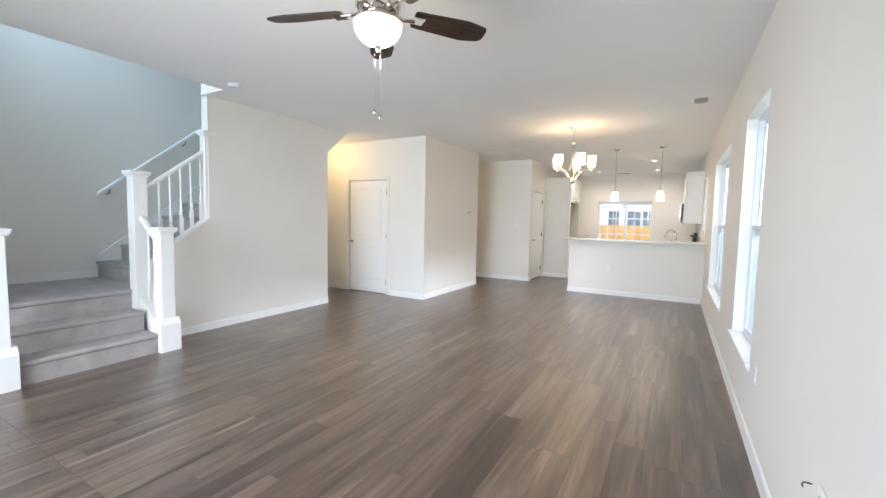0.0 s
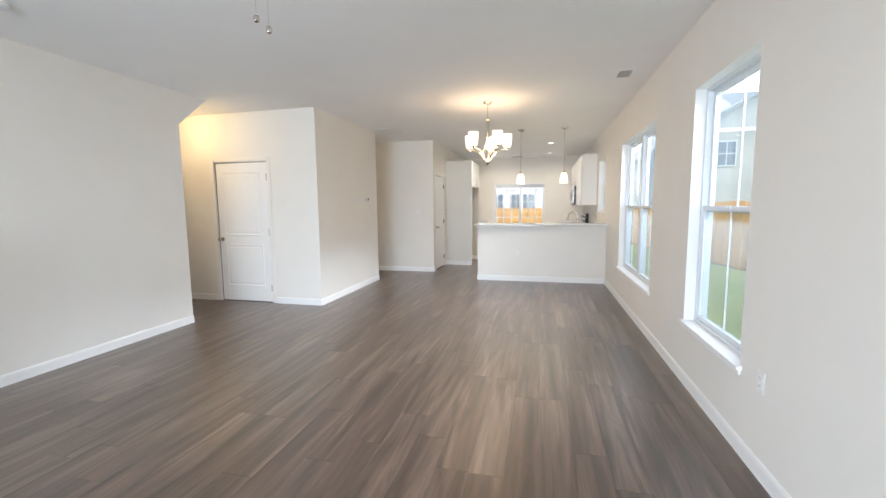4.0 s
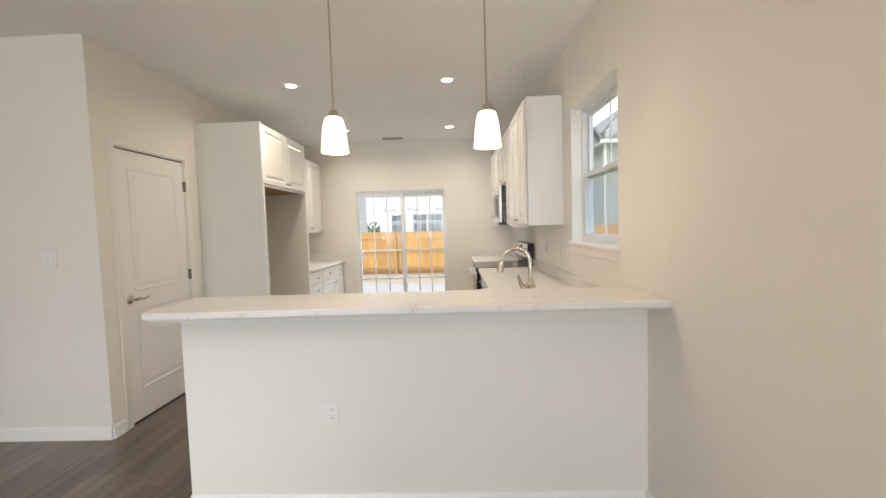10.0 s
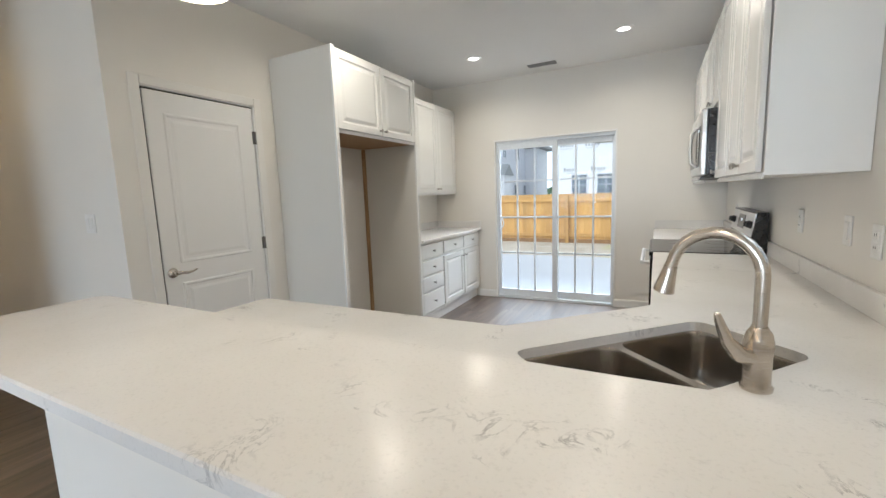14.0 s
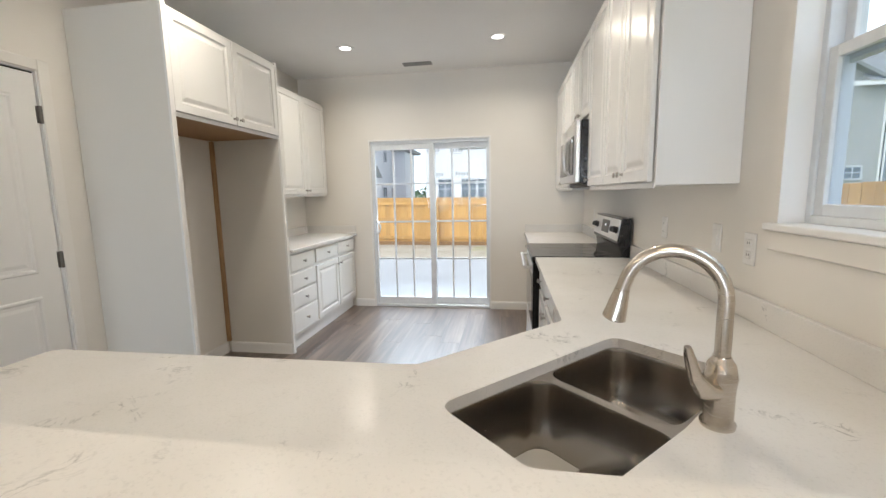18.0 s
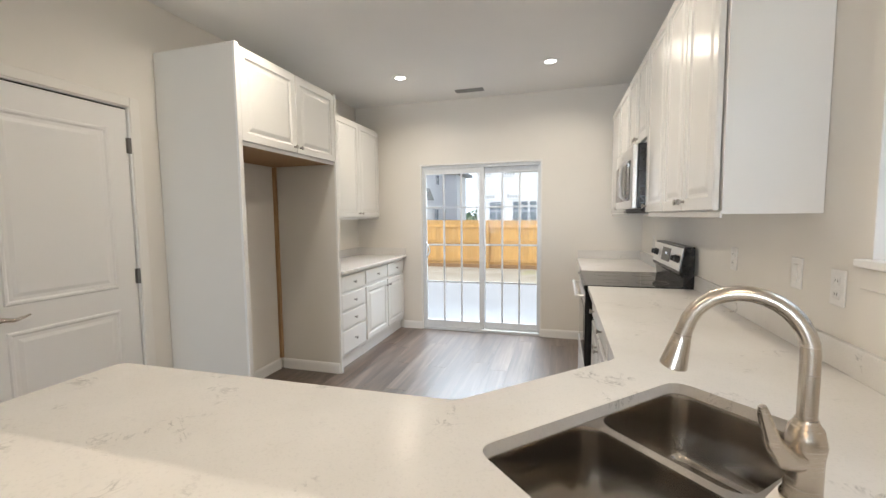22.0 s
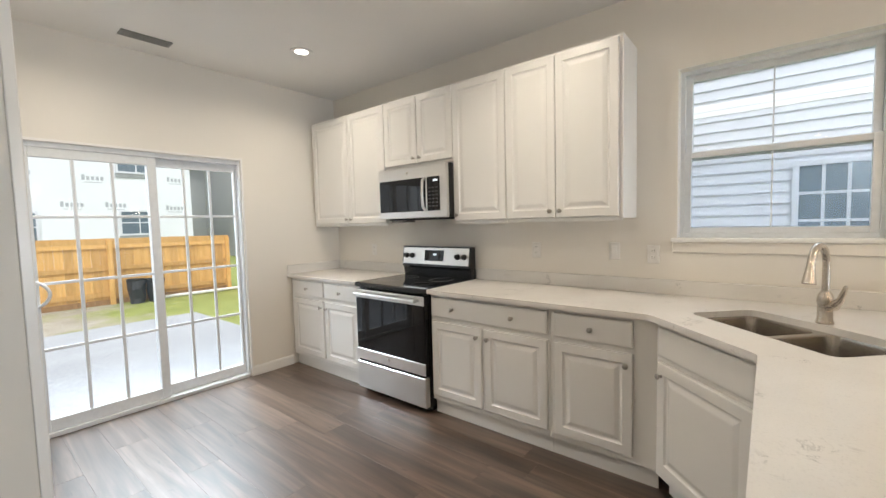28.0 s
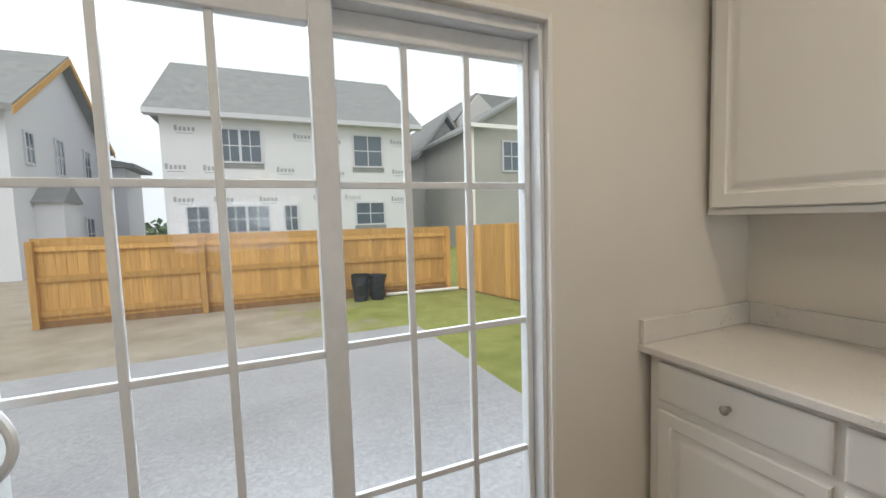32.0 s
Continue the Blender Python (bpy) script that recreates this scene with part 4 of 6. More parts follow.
def panel_door(name, label, at, width, height, hinge_right, lever):
    """A moulded two-panel door in the plane y=0, local x along the wall, room at -y; with casing."""
    ob = tagged(thing(name, label, "door", at), kind="structure")
    g, t = 0.004, 0.035
    leaf = bmesh.new()
    box(leaf, g + (0.010 if hinge_right else 0), width - g - (0 if hinge_right else 0.010), 0.012, 0.012 + t, 0.012, height - 0.009, r=0.002)
    leaf_ob = part("leaf", leaf, M_DOOR, ob)
    st = 0.115
    for za, zb, arch in ((0.23, 0.86, False), (0.985, height - 0.135, False)):
        bm = bmesh.new()
        stepped_panel(bm, st, width - st, za, zb, [(0.0, 0.0003), (0.006, 0.007), (0.015, 0.007), (0.024, 0.0005), (0.040, 0.0005), (0.058, 0.005), (0.066, 0.005)], lambda d: 0.012 - d)
        part("moulded_panel", bm, M_DOOR, leaf_ob)
    for z in (0.22, height / 2 + 0.02, height - 0.22):
        x = width + 0.001 if hinge_right else -0.001
        bm = turned(bmesh.new(), [(0.0, -0.047), (0.0085, -0.046), (0.0085, 0.046), (0.0, 0.047)], 10, (x, 0.001, z))
        box(bm, x - 0.016, x + 0.012, 0.0085, 0.0118, z - 0.045, z + 0.045)
        part("hinge", bm, M_HINGE, ob, "dark metal hinge")
    kx = 0.062 if hinge_right else width - 0.062
    sgn = 1 if hinge_right else -1
    bm = turned(bmesh.new(), [(0.032, 0.012), (0.032, 0.006), (0.026, 0.0), (0.012, -0.004), (0.010, -0.034), (0.0, -0.036)], 20, (kx, 0, 0.93), "y")
    handle = part("rosette", bm, M_NICKEL, leaf_ob, smooth=True)
    if lever:
        bm = tube(bmesh.new(), [(kx, -0.04, 0.93), (kx + sgn * 0.02, -0.045, 0.935), (kx + sgn * 0.06, -0.045, 0.926), (kx + sgn * 0.10, -0.042, 0.932), (kx + sgn * 0.125, -0.038, 0.940)], [0.012, 0.011, 0.009, 0.007, 0.005], 10)
        part("lever", bm, M_NICKEL, handle, "curved satin nickel lever", smooth=True)
    else:
        bm = turned(bmesh.new(), [(0.012, -0.03), (0.020, -0.036), (0.027, -0.050), (0.025, -0.062), (0.014, -0.070), (0.0, -0.071)], 18, (kx, 0, 0.93), "y")
        part("knob", bm, M_NICKEL, handle, "round satin nickel knob", smooth=True)
    c = 0.058
    for xa, xb in ((-c - 0.006, -0.006), (width + 0.006, width + c + 0.006)):
        part("casing", B(xa, xb, -0.011, 0.0, 0.0, height + 0.006 + c, r=0.004), M_CASING, ob)
    part("casing", B(-0.006, width + 0.006, -0.011, 0.0, height + 0.006, height + 0.006 + c, r=0.004), M_CASING, ob)
    part("jamb", box(box(B(-0.012, -0.001, 0.0, 0.12, 0, height + 0.01), width + 0.001, width + 0.012, 0.0, 0.12, 0, height + 0.01), -0.001, width + 0.001, 0.0, 0.12, height, height + 0.010), M_TRIM, ob)
    # black sheet set inside the leaf: paints the shade in the gaps round it
    part("gap_shade", B(0, width, 0.020, 0.026, 0.0, height), M_GAP, ob)
    return ob


# local x to +y on the pantry wall, which looks to +x
panel_door("door_2", "white two-panel pantry door with a lever, closed", pose(X_P, PD[0] + 0.012, 0, 0, 0, 90), PD[1] - PD[0] - 0.024, 2.047, True, True)
panel_door("door_3", "white two-panel closet door with a round knob, closed", pose(CD[0] + 0.012, -2.44, 0), CD[1] - CD[0] - 0.024, 2.047, True, False)

panel_door("door_4", "white two-panel passage door with a round knob, closed", pose(-6.37, PE[0] + 0.012, 0, 0, 0, 90), PE[1] - PE[0] - 0.024, 2.047, False, False)


def baseboard(runs):
    """Baseboard pieces with a rounded top: (x0, y0, x1, y1, nx, ny) with the side that looks into the room."""
    for xa, ya, xb, yb, nx, ny in runs:
        L = math.hypot(xb - xa, yb - ya)
        bm = prism(bmesh.new(), [(0, 0), (0.015, 0), (0.015, 0.012), (0.013, 0.016), (0.0125, 0.072), (0.010, 0.082), (0.006, 0.090), (0, 0.092)], 0, L, "y")
        ob = tagged(part("baseboard", bm, M_TRIM), "white painted baseboard", "baseboard", kind="structure")
        yaw = math.degrees(math.atan2(yb - ya, xb - xa)) - 90
        d = Vector((math.cos(radians(yaw)), math.sin(radians(yaw))))
        if d.x * nx + d.y * ny < 0:
            xa, ya, yaw = xb, yb, yaw + 180
        ob.matrix_basis = pose(xa, ya, 0, 0, 0, yaw)


baseboard([
    (0, -9.6, 0, 0.0, -1, 0), (-2.262, 0, -0.016, 0, 0, -1), (-2.262, 0.0, -2.262, 0.125, -1, 0),
    (-4.12, -2.44, -4.12, -0.345, 1, 0), (-4.84, -2.44, -4.12, -2.44, 0, -1), (-6.37, -2.44, -5.87, -2.44, 0, -1),
    (-8.0, -0.345, -4.12, -0.345, 0, 1), (-8.0, 0.745, X_P, 0.745, 0, -1), (X_P, 0.745, X_P, 0.855, 1, 0), (X_P, 1.755, X_P, 1.858, 1, 0),
    (-5.24, -6.0, -5.24, -3.53, 1, 0), (-5.36, -3.53, -5.24, -3.53, 0, 1), (-1.029, Y_N, -0.62, Y_N, 0, -1), (-2.70, Y_N, -2.463, Y_N, 0, -1),
    (X_P, 1.887, X_P, 2.925, 1, 0), (X_P + 0.03, 2.955, -2.70, 2.955, 0, -1), (X_P, 1.858, -2.705, 1.858, 0, -1), (-6.8, -9.6, 0, -9.6, 0, 1),
])

# ---- stairs ----
stairs = thing("staircase", "grey carpeted stairs with a landing and white skirts", "stairs")
R, T = 0.192, 0.25


def tread_profile(run, rise, nose=0.006):
    return [(-nose, 0), (-nose - 0.012, -0.010), (-nose - 0.012, -0.030), (-nose + 0.004, -0.042), (0, -0.05), (0, -rise), (run, -rise), (run, 0)]


for k in (1, 2):
    x = -4.845 - (k - 1) * T
    pts = [(x - u, R * k + v) for u, v in tread_profile(T, R * k)]
    part("carpeted_step", prism(bmesh.new(), pts, -7.17, -6.19, "y"), M_CARPET, stairs)
pts = [(-5.345 - u, 3 * R + v) for u, v in tread_profile(1.31, 3 * R)]
part("landing", prism(bmesh.new(), pts, -7.325, -6.0, "y"), M_CARPET, stairs)
for k in range(9):
    y = -5.985 + k * T
    z = R * (4 + k)
    pts = [(y + u, z + v) for u, v in tread_profile(T, R + 0.25)]
    part("carpeted_step", prism(bmesh.new(), pts, -6.65, -5.365, "x"), M_CARPET, stairs)
part("skirt", prism(bmesh.new(), [(-5.985, 0.57), (-5.985, 0.84), (-3.75, 2.54), (-3.75, 2.27)], -6.652, -6.638, "x"), M_TRIM, stairs, "white skirt board")
part("skirt", B(-6.652, -6.638, -7.32, -5.99, 0.57, 0.665), M_TRIM, stairs)


def newel(name, label, x, y, z0, z1, w=0.125, foot=True):
    ob = thing(name, label, "newel post", pose(x, y, z0))
    h = z1 - z0
    part("post", B(-w / 2, w / 2, -w / 2, w / 2, 0, h - 0.03, r=0.004), M_TRIM, ob)
    if foot:
        hb = min(0.33, h * 0.3)
        bm = prism(bmesh.new(), [(-w / 2 - 0.032, 0), (w / 2 + 0.032, 0), (w / 2 + 0.032, hb - 0.06), (w / 2 + 0.004, hb), (-w / 2 - 0.004, hb), (-w / 2 - 0.032, hb - 0.06)], -w / 2 - 0.031, w / 2 + 0.031, "y")
        part("plinth", bm, M_TRIM, ob)
    bm = bmesh.new()
    for e, za, zb in ((0.012, h - 0.055, h - 0.04), (0.024, h - 0.04, h - 0.02), (0.030, h - 0.02, h)):
        box(bm, -w / 2 - e, w / 2 + e, -w / 2 - e, w / 2 + e, za, zb, r=0.003)
    part("cap", bm, M_TRIM, ob)
    return ob


newel("newel_post", "white square newel post at the stair foot", -4.88, -6.09, 0.0, 1.235)
newel("newel_post", "white square newel post at the stair foot", -4.88, -7.27, 0.0, 1.235)
newel("newel_post", "tall white newel post at the landing corner", -5.305, -6.12, 0.0, 1.80, 0.13)
newel("newel_post", "white newel post against the stair wall", -5.30, -5.395, 1.22, 2.34, 0.10, False)


def baluster_mesh(h):
    bm = bmesh.new()
    w = 0.016
    box(bm, -w, w, -w, w, 0, 0.20)
    turned(bm, [(0.016, 0.20), (0.011, 0.215), (0.017, 0.235), (0.019, 0.26), (0.013, 0.30), (0.010, 0.36), (0.012, h * 0.75), (0.014, h)], 10)
    return mesh_of("baluster", bm, M_TRIM)


rail = thing("stair_railing", "white stair railing with turned balusters", "railing")


def rail_bar(name, pts, w=0.055, h=0.05):
    """A rail of a rounded section along two points."""
    a, b = Vector(pts[0]), Vector(pts[1])
    bm = bmesh.new()
    side = (b - a).cross(Vector((0, 0, 1))).normalized() * w / 2
    sec = [(-1, 0), (1, 0), (1, 0.6), (0.6, 1.0), (-0.6, 1.0), (-1, 0.6)]
    rings = [[bm.verts.new(p + side * s + Vector((0, 0, h * t))) for s, t in sec] for p in (a, b)]
    for i in range(6):
        j = (i + 1) % 6
        bm.faces.new((rings[0][i], rings[0][j], rings[1][j], rings[1][i]))
    bm.faces.new(rings[0][::-1])
    bm.faces.new(rings[1])
    bmesh.ops.recalc_face_normals(bm, faces=bm.faces)
    return part(name, bm, M_TRIM, rail)


rail_bar("handrail", [(-5.30, -6.06, 1.60), (-5.30, -5.44, 2.07)])
rail_bar("shoe_rail", [(-5.30, -6.05, 0.845), (-5.30, -5.41, 1.325)], 0.125, 0.025)
rail_bar("handrail", [(-4.94, -6.10, 1.06), (-5.245, -6.115, 1.30)])
BAL = baluster_mesh(0.78)
for k in range(6):
    y = -6.03 + k * 0.112
    o = new("baluster", BAL)
    o.parent = rail
    o.matrix_basis = pose(-5.30, y, 0.905 + (y + 6.0) * 0.75)
for k in range(2):
    o = new("baluster", BAL)
    o.parent = rail
    o.matrix_basis = pose(-5.03 - 0.11 * k, -6.105, 0.385 + 0.085 * k + 0.0)
wall_rail = thing("wall_handrail", "white wall-mounted handrail on dark brackets", "handrail")
bm = bmesh.new()
a, b = Vector((-6.585, -5.98, 1.57)), Vector((-6.585, -4.45, 2.80))
d = (b - a)
prism(bm, [(-0.022, 0), (0.022, 0), (0.022, 0.03), (0.012, 0.045), (-0.012, 0.045), (-0.022, 0.03)], 0, 1.0, "y")
for v in bm.verts:
    v.co = a + d * v.co.y + Vector((v.co.x, 0, v.co.z))
part("rail", bm, M_TRIM, wall_rail)
for f in (0.08, 0.68):
    p = a + d * f
    part("bracket", tube(bmesh.new(), [(p.x, p.y, p.z), (p.x, p.y, p.z - 0.05), (-6.66, p.y, p.z - 0.07)], 0.007, 8), M_HINGE, wall_rail, "dark metal bracket")

# ---- range ----
rg = thing("range", "stainless steel electric range with black glass top", "range", pose(-0.02, 3.435, 0, 0, 0, EAST))
W = 0.762
part("body", B(0.002, W - 0.002, -0.60, 0, 0.03, 0.90, r=0.003), M_BLACK, rg)
part("cooktop", B(0, W, -0.64, -0.055, 0.90, 0.918, r=0.004), M_BLACKGLASS, rg, "black glass cooktop")
part("front_lip", B(0, W, -0.652, -0.63, 0.885, 0.917, r=0.006), M_BLACK, rg)
part("oven_door", B(0.004, W - 0.004, -0.645, -0.60, 0.285, 0.862, r=0.006), M_BLACKGLASS, rg, "black glass oven door")
part("door_rail", B(0.004, W - 0.004, -0.650, -0.643, 0.795, 0.862, r=0.003), M_STEEL, rg)
bm = tube(bmesh.new(), [(0.05, -0.695, 0.832), (W - 0.05, -0.695, 0.832)], 0.014, 14)
hd = part("handle", bm, M_STEEL, rg, "steel bar handle", smooth=True)
for x in (0.06, W - 0.06):
    part("handle_mount", tube(bmesh.new(), [(x, -0.645, 0.832), (x, -0.69, 0.832)], 0.011, 10), M_STEEL, hd)
part("door_trim", B(0.004, W - 0.004, -0.649, -0.640, 0.285, 0.375, r=0.003), M_STEEL, rg, "brushed steel lower trim")
part("oven_window", B(0.11, W - 0.11, -0.6465, -0.644, 0.43, 0.74), M_BLACKGLASS, rg)
part("badge", turned(bmesh.new(), [(0.013, -0.6505), (0.013, -0.652), (0.0, -0.6525)], 14, (W / 2, 0, 0.335), "y"), M_CHROME, rg)
part("drawer", B(0.004, W - 0.004, -0.648, -0.60, 0.045, 0.265, r=0.005), M_STEEL, rg, "brushed steel storage drawer")
part("drawer_grip", B(0.02, W - 0.02, -0.640, -0.60, 0.266, 0.284), M_BLACK, rg)
part("plinth", B(0.02, W - 0.02, -0.57, -0.02, 0.0, 0.045), M_BLACK, rg)
bm = prism(bmesh.new(), [(-0.055, 0.905), (-0.065, 0.985), (-0.085, 1.005), (-0.060, 1.178), (0.0, 1.178), (0.0, 0.905)], 0.0, W, "x")
bg = part("backguard", bm, M_BLACK, rg, "black control backguard")
bm = prism(bmesh.new(), [(-0.087, 1.025), (-0.066, 1.168), (-0.062, 1.168), (-0.083, 1.025)], 0.012, W - 0.012, "x")
part("control_panel", bm, M_STEEL, bg, "brushed steel control panel")
bm = prism(bmesh.new(), [(-0.0875, 1.055), (-0.0730, 1.148), (-0.070, 1.148), (-0.0845, 1.055)], W * 0.36, W * 0.64, "x")
part("display", bm, M_BLACKGLASS, bg)
for i in range(3):
    bm = prism(bmesh.new(), [(-0.0810, 1.104), (-0.0788, 1.118), (-0.0775, 1.118), (-0.0797, 1.104)], W * 0.49 + 0.013 * i, W * 0.49 + 0.013 * i + 0.008, "x")
    part("clock_digit", bm, M_DISPLAY, bg, "pale lit clock digit")
for x in (0.055, 0.125, W - 0.125, W - 0.055):
    k = part("knob", turned(bmesh.new(), [(0.024, 0.0), (0.024, -0.008), (0.019, -0.012), (0.017, -0.030), (0.0, -0.032)], 16, axis="y"), M_RUBBER, bg, "black round knob", smooth=True)
    k.matrix_basis = pose(x, -0.0765, 1.096, -8.5, 0, 0)
for x, y, r in ((0.20, -0.20, 0.075), (0.20, -0.45, 0.10), (0.56, -0.20, 0.10), (0.56, -0.45, 0.075)):
    part("burner_ring", tube(bmesh.new(), [(x + r * math.cos(k * math.pi / 18), y + r * math.sin(k * math.pi / 18), 0.918) for k in range(37)], 0.0009, 4), M_HINGE, rg, "thin printed burner ring")

# ---- microwave ----
mw = thing("microwave", "stainless over-the-range microwave with black glass door", "microwave", pose(-0.002, 3.402, 1.425, 0, 0, EAST))
W, Hm = 0.742, 0.41
part("body", B(0, W, -0.36, 0, 0.0, Hm, r=0.003), M_BLACK, mw)
part("front_panel", B(0.0, W, -0.395, -0.36, 0.0, Hm, r=0.006), M_STEEL, mw, "brushed steel front")
part("door_glass", B(0.018, W * 0.72, -0.400, -0.394, 0.055, 0.315, r=0.004), M_BLACKGLASS, mw, "dark glass door window")
part("inner_window", B(0.055, W * 0.66, -0.4015, -0.3995, 0.095, 0.275), M_BLACKGLASS, mw)
part("control_glass", B(W * 0.745, W - 0.065, -0.400, -0.394, 0.055, 0.315, r=0.004), M_BLACKGLASS, mw, "black touch control panel")
for r_ in range(6):
    for c_ in range(3):
        x = W * 0.765 + c_ * 0.036
        part("key", B(x, x + 0.022, -0.4008, -0.3998, 0.085 + r_ * 0.028, 0.095 + r_ * 0.028), M_KEY, mw)
for i in range(3):
    part("clock_digit", B(W * 0.83 + i * 0.016, W * 0.83 + i * 0.016 + 0.010, -0.4012, -0.4, 0.278, 0.293), M_DISPLAY, mw, "pale lit clock digit")
bm = tube(bmesh.new(), [(W * 0.722, -0.40, 0.055), (W * 0.722, -0.432, 0.085), (W * 0.722, -0.440, 0.185), (W * 0.722, -0.432, 0.285), (W * 0.722, -0.40, 0.315)], 0.011, 10)
part("handle", bm, M_STEEL, mw, "bowed steel handle", smooth=True)
part("badge", turned(bmesh.new(), [(0.012, -0.3955), (0.012, -0.397), (0.0, -0.3975)], 14, (W * 0.46, 0, 0.362), "y"), M_CHROME, mw)
part("vent_grille", B(0.05, W - 0.05, -0.33, -0.10, -0.012, 0.0, r=0.003), M_RUBBER, mw)
part("underside_lamp", B(0.10, 0.24, -0.35, -0.20, -0.03, -0.012, r=0.003), M_HINGE, mw)
part("side_cover", B(W, W + 0.004, -0.355, 0, 0.0, Hm), M_BLACK, mw)

# ---- sink and faucet ----
sink = thing("sink", "stainless double-bowl undermount sink set at an angle", "sink")


mouths = []


def bowl(u0, u1, v0, v1, depth, label):
    pts = rounded([sink_xy(u0, v0), sink_xy(u1, v0), sink_xy(u1, v1), sink_xy(u0, v1)], 0.055, 6)
    mouths.append(pts)
    c = Vector(sink_xy((u0 + u1) / 2, (v0 + v1) / 2))
    bm = bmesh.new()
    rings = []
    zt_ = CT - 0.0305
    for f, z in ((1.0, 0.0), (0.985, -0.01), (0.955, -depth + 0.035), (0.93, -depth + 0.012), (0.86, -depth), (0.12, -depth - 0.006)):
        rings.append([bm.verts.new((c.x + (x - c.x) * f, c.y + (y - c.y) * f, zt_ + z)) for x, y in pts])
    n = len(pts)
    for a, b in zip(rings, rings[1:]):
        for i in range(n):
            j = (i + 1) % n
            bm.faces.new((a[i], a[j], b[j], b[i]))
    bm.faces.new(rings[-1])
    bmesh.ops.recalc_face_normals(bm, faces=bm.faces)
    ob = part("bowl", bm, M_SINK, sink, label, smooth=True)
    part("drain", turned(bmesh.new(), [(0.045, zt_ - depth - 0.001), (0.043, zt_ - depth + 0.003), (0.030, zt_ - depth), (0.028, zt_ - depth - 0.004), (0.0, zt_ - depth - 0.004)], 20, (c.x, c.y, 0)), M_DARKSTEEL, ob, smooth=True)


bowl(-0.352, -0.020, -0.172, 0.188, 0.21, "larger steel bowl")
bowl(0.005, 0.332, -0.172, 0.158, 0.18, "smaller steel bowl")
edge_ = rounded([sink_xy(-0.40, -0.215), sink_xy(0.375, -0.215), sink_xy(0.375, 0.225), sink_xy(-0.40, 0.225)], 0.05)
part("rim", counter_with_hole(edge_, mouths, CT - 0.0335, CT - 0.0304), M_SINK, sink, "flat steel rim and divider")
fc = thing("faucet", "brushed nickel pull-down faucet with a high arc", "faucet", pose(-0.442, 0.585, CT))
bm = turned(bmesh.new(), [(0.030, 0), (0.031, 0.008), (0.026, 0.016), (0.026, 0.075), (0.029, 0.10), (0.024, 0.125), (0.017, 0.135), (0.016, 0.14)], 22)
part("body", bm, M_NICKEL, fc, smooth=True)
way = Vector((-0.945, 0.33, 0)).normalized()
arc = [Vector((0, 0, 0.135)), Vector((0, 0, 0.20)), Vector((0, 0, 0.245))]
for k in range(1, 15):
    a = math.pi * k / 15
    arc.append(way * (0.088 * (1 - math.cos(a))) + Vector((0, 0, 0.245 + 0.092 * math.sin(a))))
end = arc[-1]
arc += [end + way * 0.004 + Vector((0, 0, -0.012))]
part("spout", tube(bmesh.new(), arc, 0.0138, 14), M_NICKEL, fc, smooth=True)
p = arc[-1]
q = way * 0.22 + Vector((0, 0, -1))
q.normalize()
part("spray_head", tube(bmesh.new(), [p, p + q * 0.008, p + q * 0.012, p + q * 0.045, p + q * 0.064, p + q * 0.066], [0.0155, 0.0155, 0.0165, 0.021, 0.024, 0.021], 16), M_NICKEL, fc, smooth=True)
lv = Vector((-0.55, -0.35, 0)).normalized()
part("lever", tube(bmesh.new(), [lv * 0.02 + Vector((0, 0, 0.075)), lv * 0.045 + Vector((0, 0, 0.082)), lv * 0.075 + Vector((0, 0, 0.115)), lv * 0.095 + Vector((0, 0, 0.16)), lv * 0.10 + Vector((0, 0, 0.175))], [0.020, 0.019, 0.013, 0.009, 0.006], 12), M_NICKEL, fc, smooth=True)

# ---- lamps ----
def lamp(name, kind, at, watts, color, size=0.1, spot=None):
    d = bpy.data.lights.new(name, kind)
    d.energy, d.color = watts, color
    if kind == "AREA":
        d.shape, d.size, d.spread = "DISK", size, radians(155)
    elif kind == "SPOT":
        d.spot_size, d.spot_blend, d.shadow_soft_size = radians(spot), 0.85, size
    else:
        d.shadow_soft_size = size
    ob = new(name, d)
    ob.location = at
    return ob


WARM = (1.0, 0.82, 0.60)
for x, y in ((-2.37, 1.86), (-0.93, 1.87), (-2.35, 3.64), (-0.93, 3.64)):
    ob = thing("downlight", "round white recessed ceiling downlight, lit", "ceiling light", pose(x, y, H), group="kitchen downlights")
    part("trim_ring", turned(bmesh.new(), [(0.050, 0.0), (0.052, -0.006), (0.082, -0.006), (0.086, 0.0)], 28), M_TRIM, ob)
    part("lens", turned(bmesh.new(), [(0.051, -0.003), (0.0, -0.0035)], 28), M_LED, ob, "glowing lens")
    lamp("downlight_beam", "AREA", (x, y, H - 0.012), 8.5, (1.0, 0.86, 0.68), 0.15)

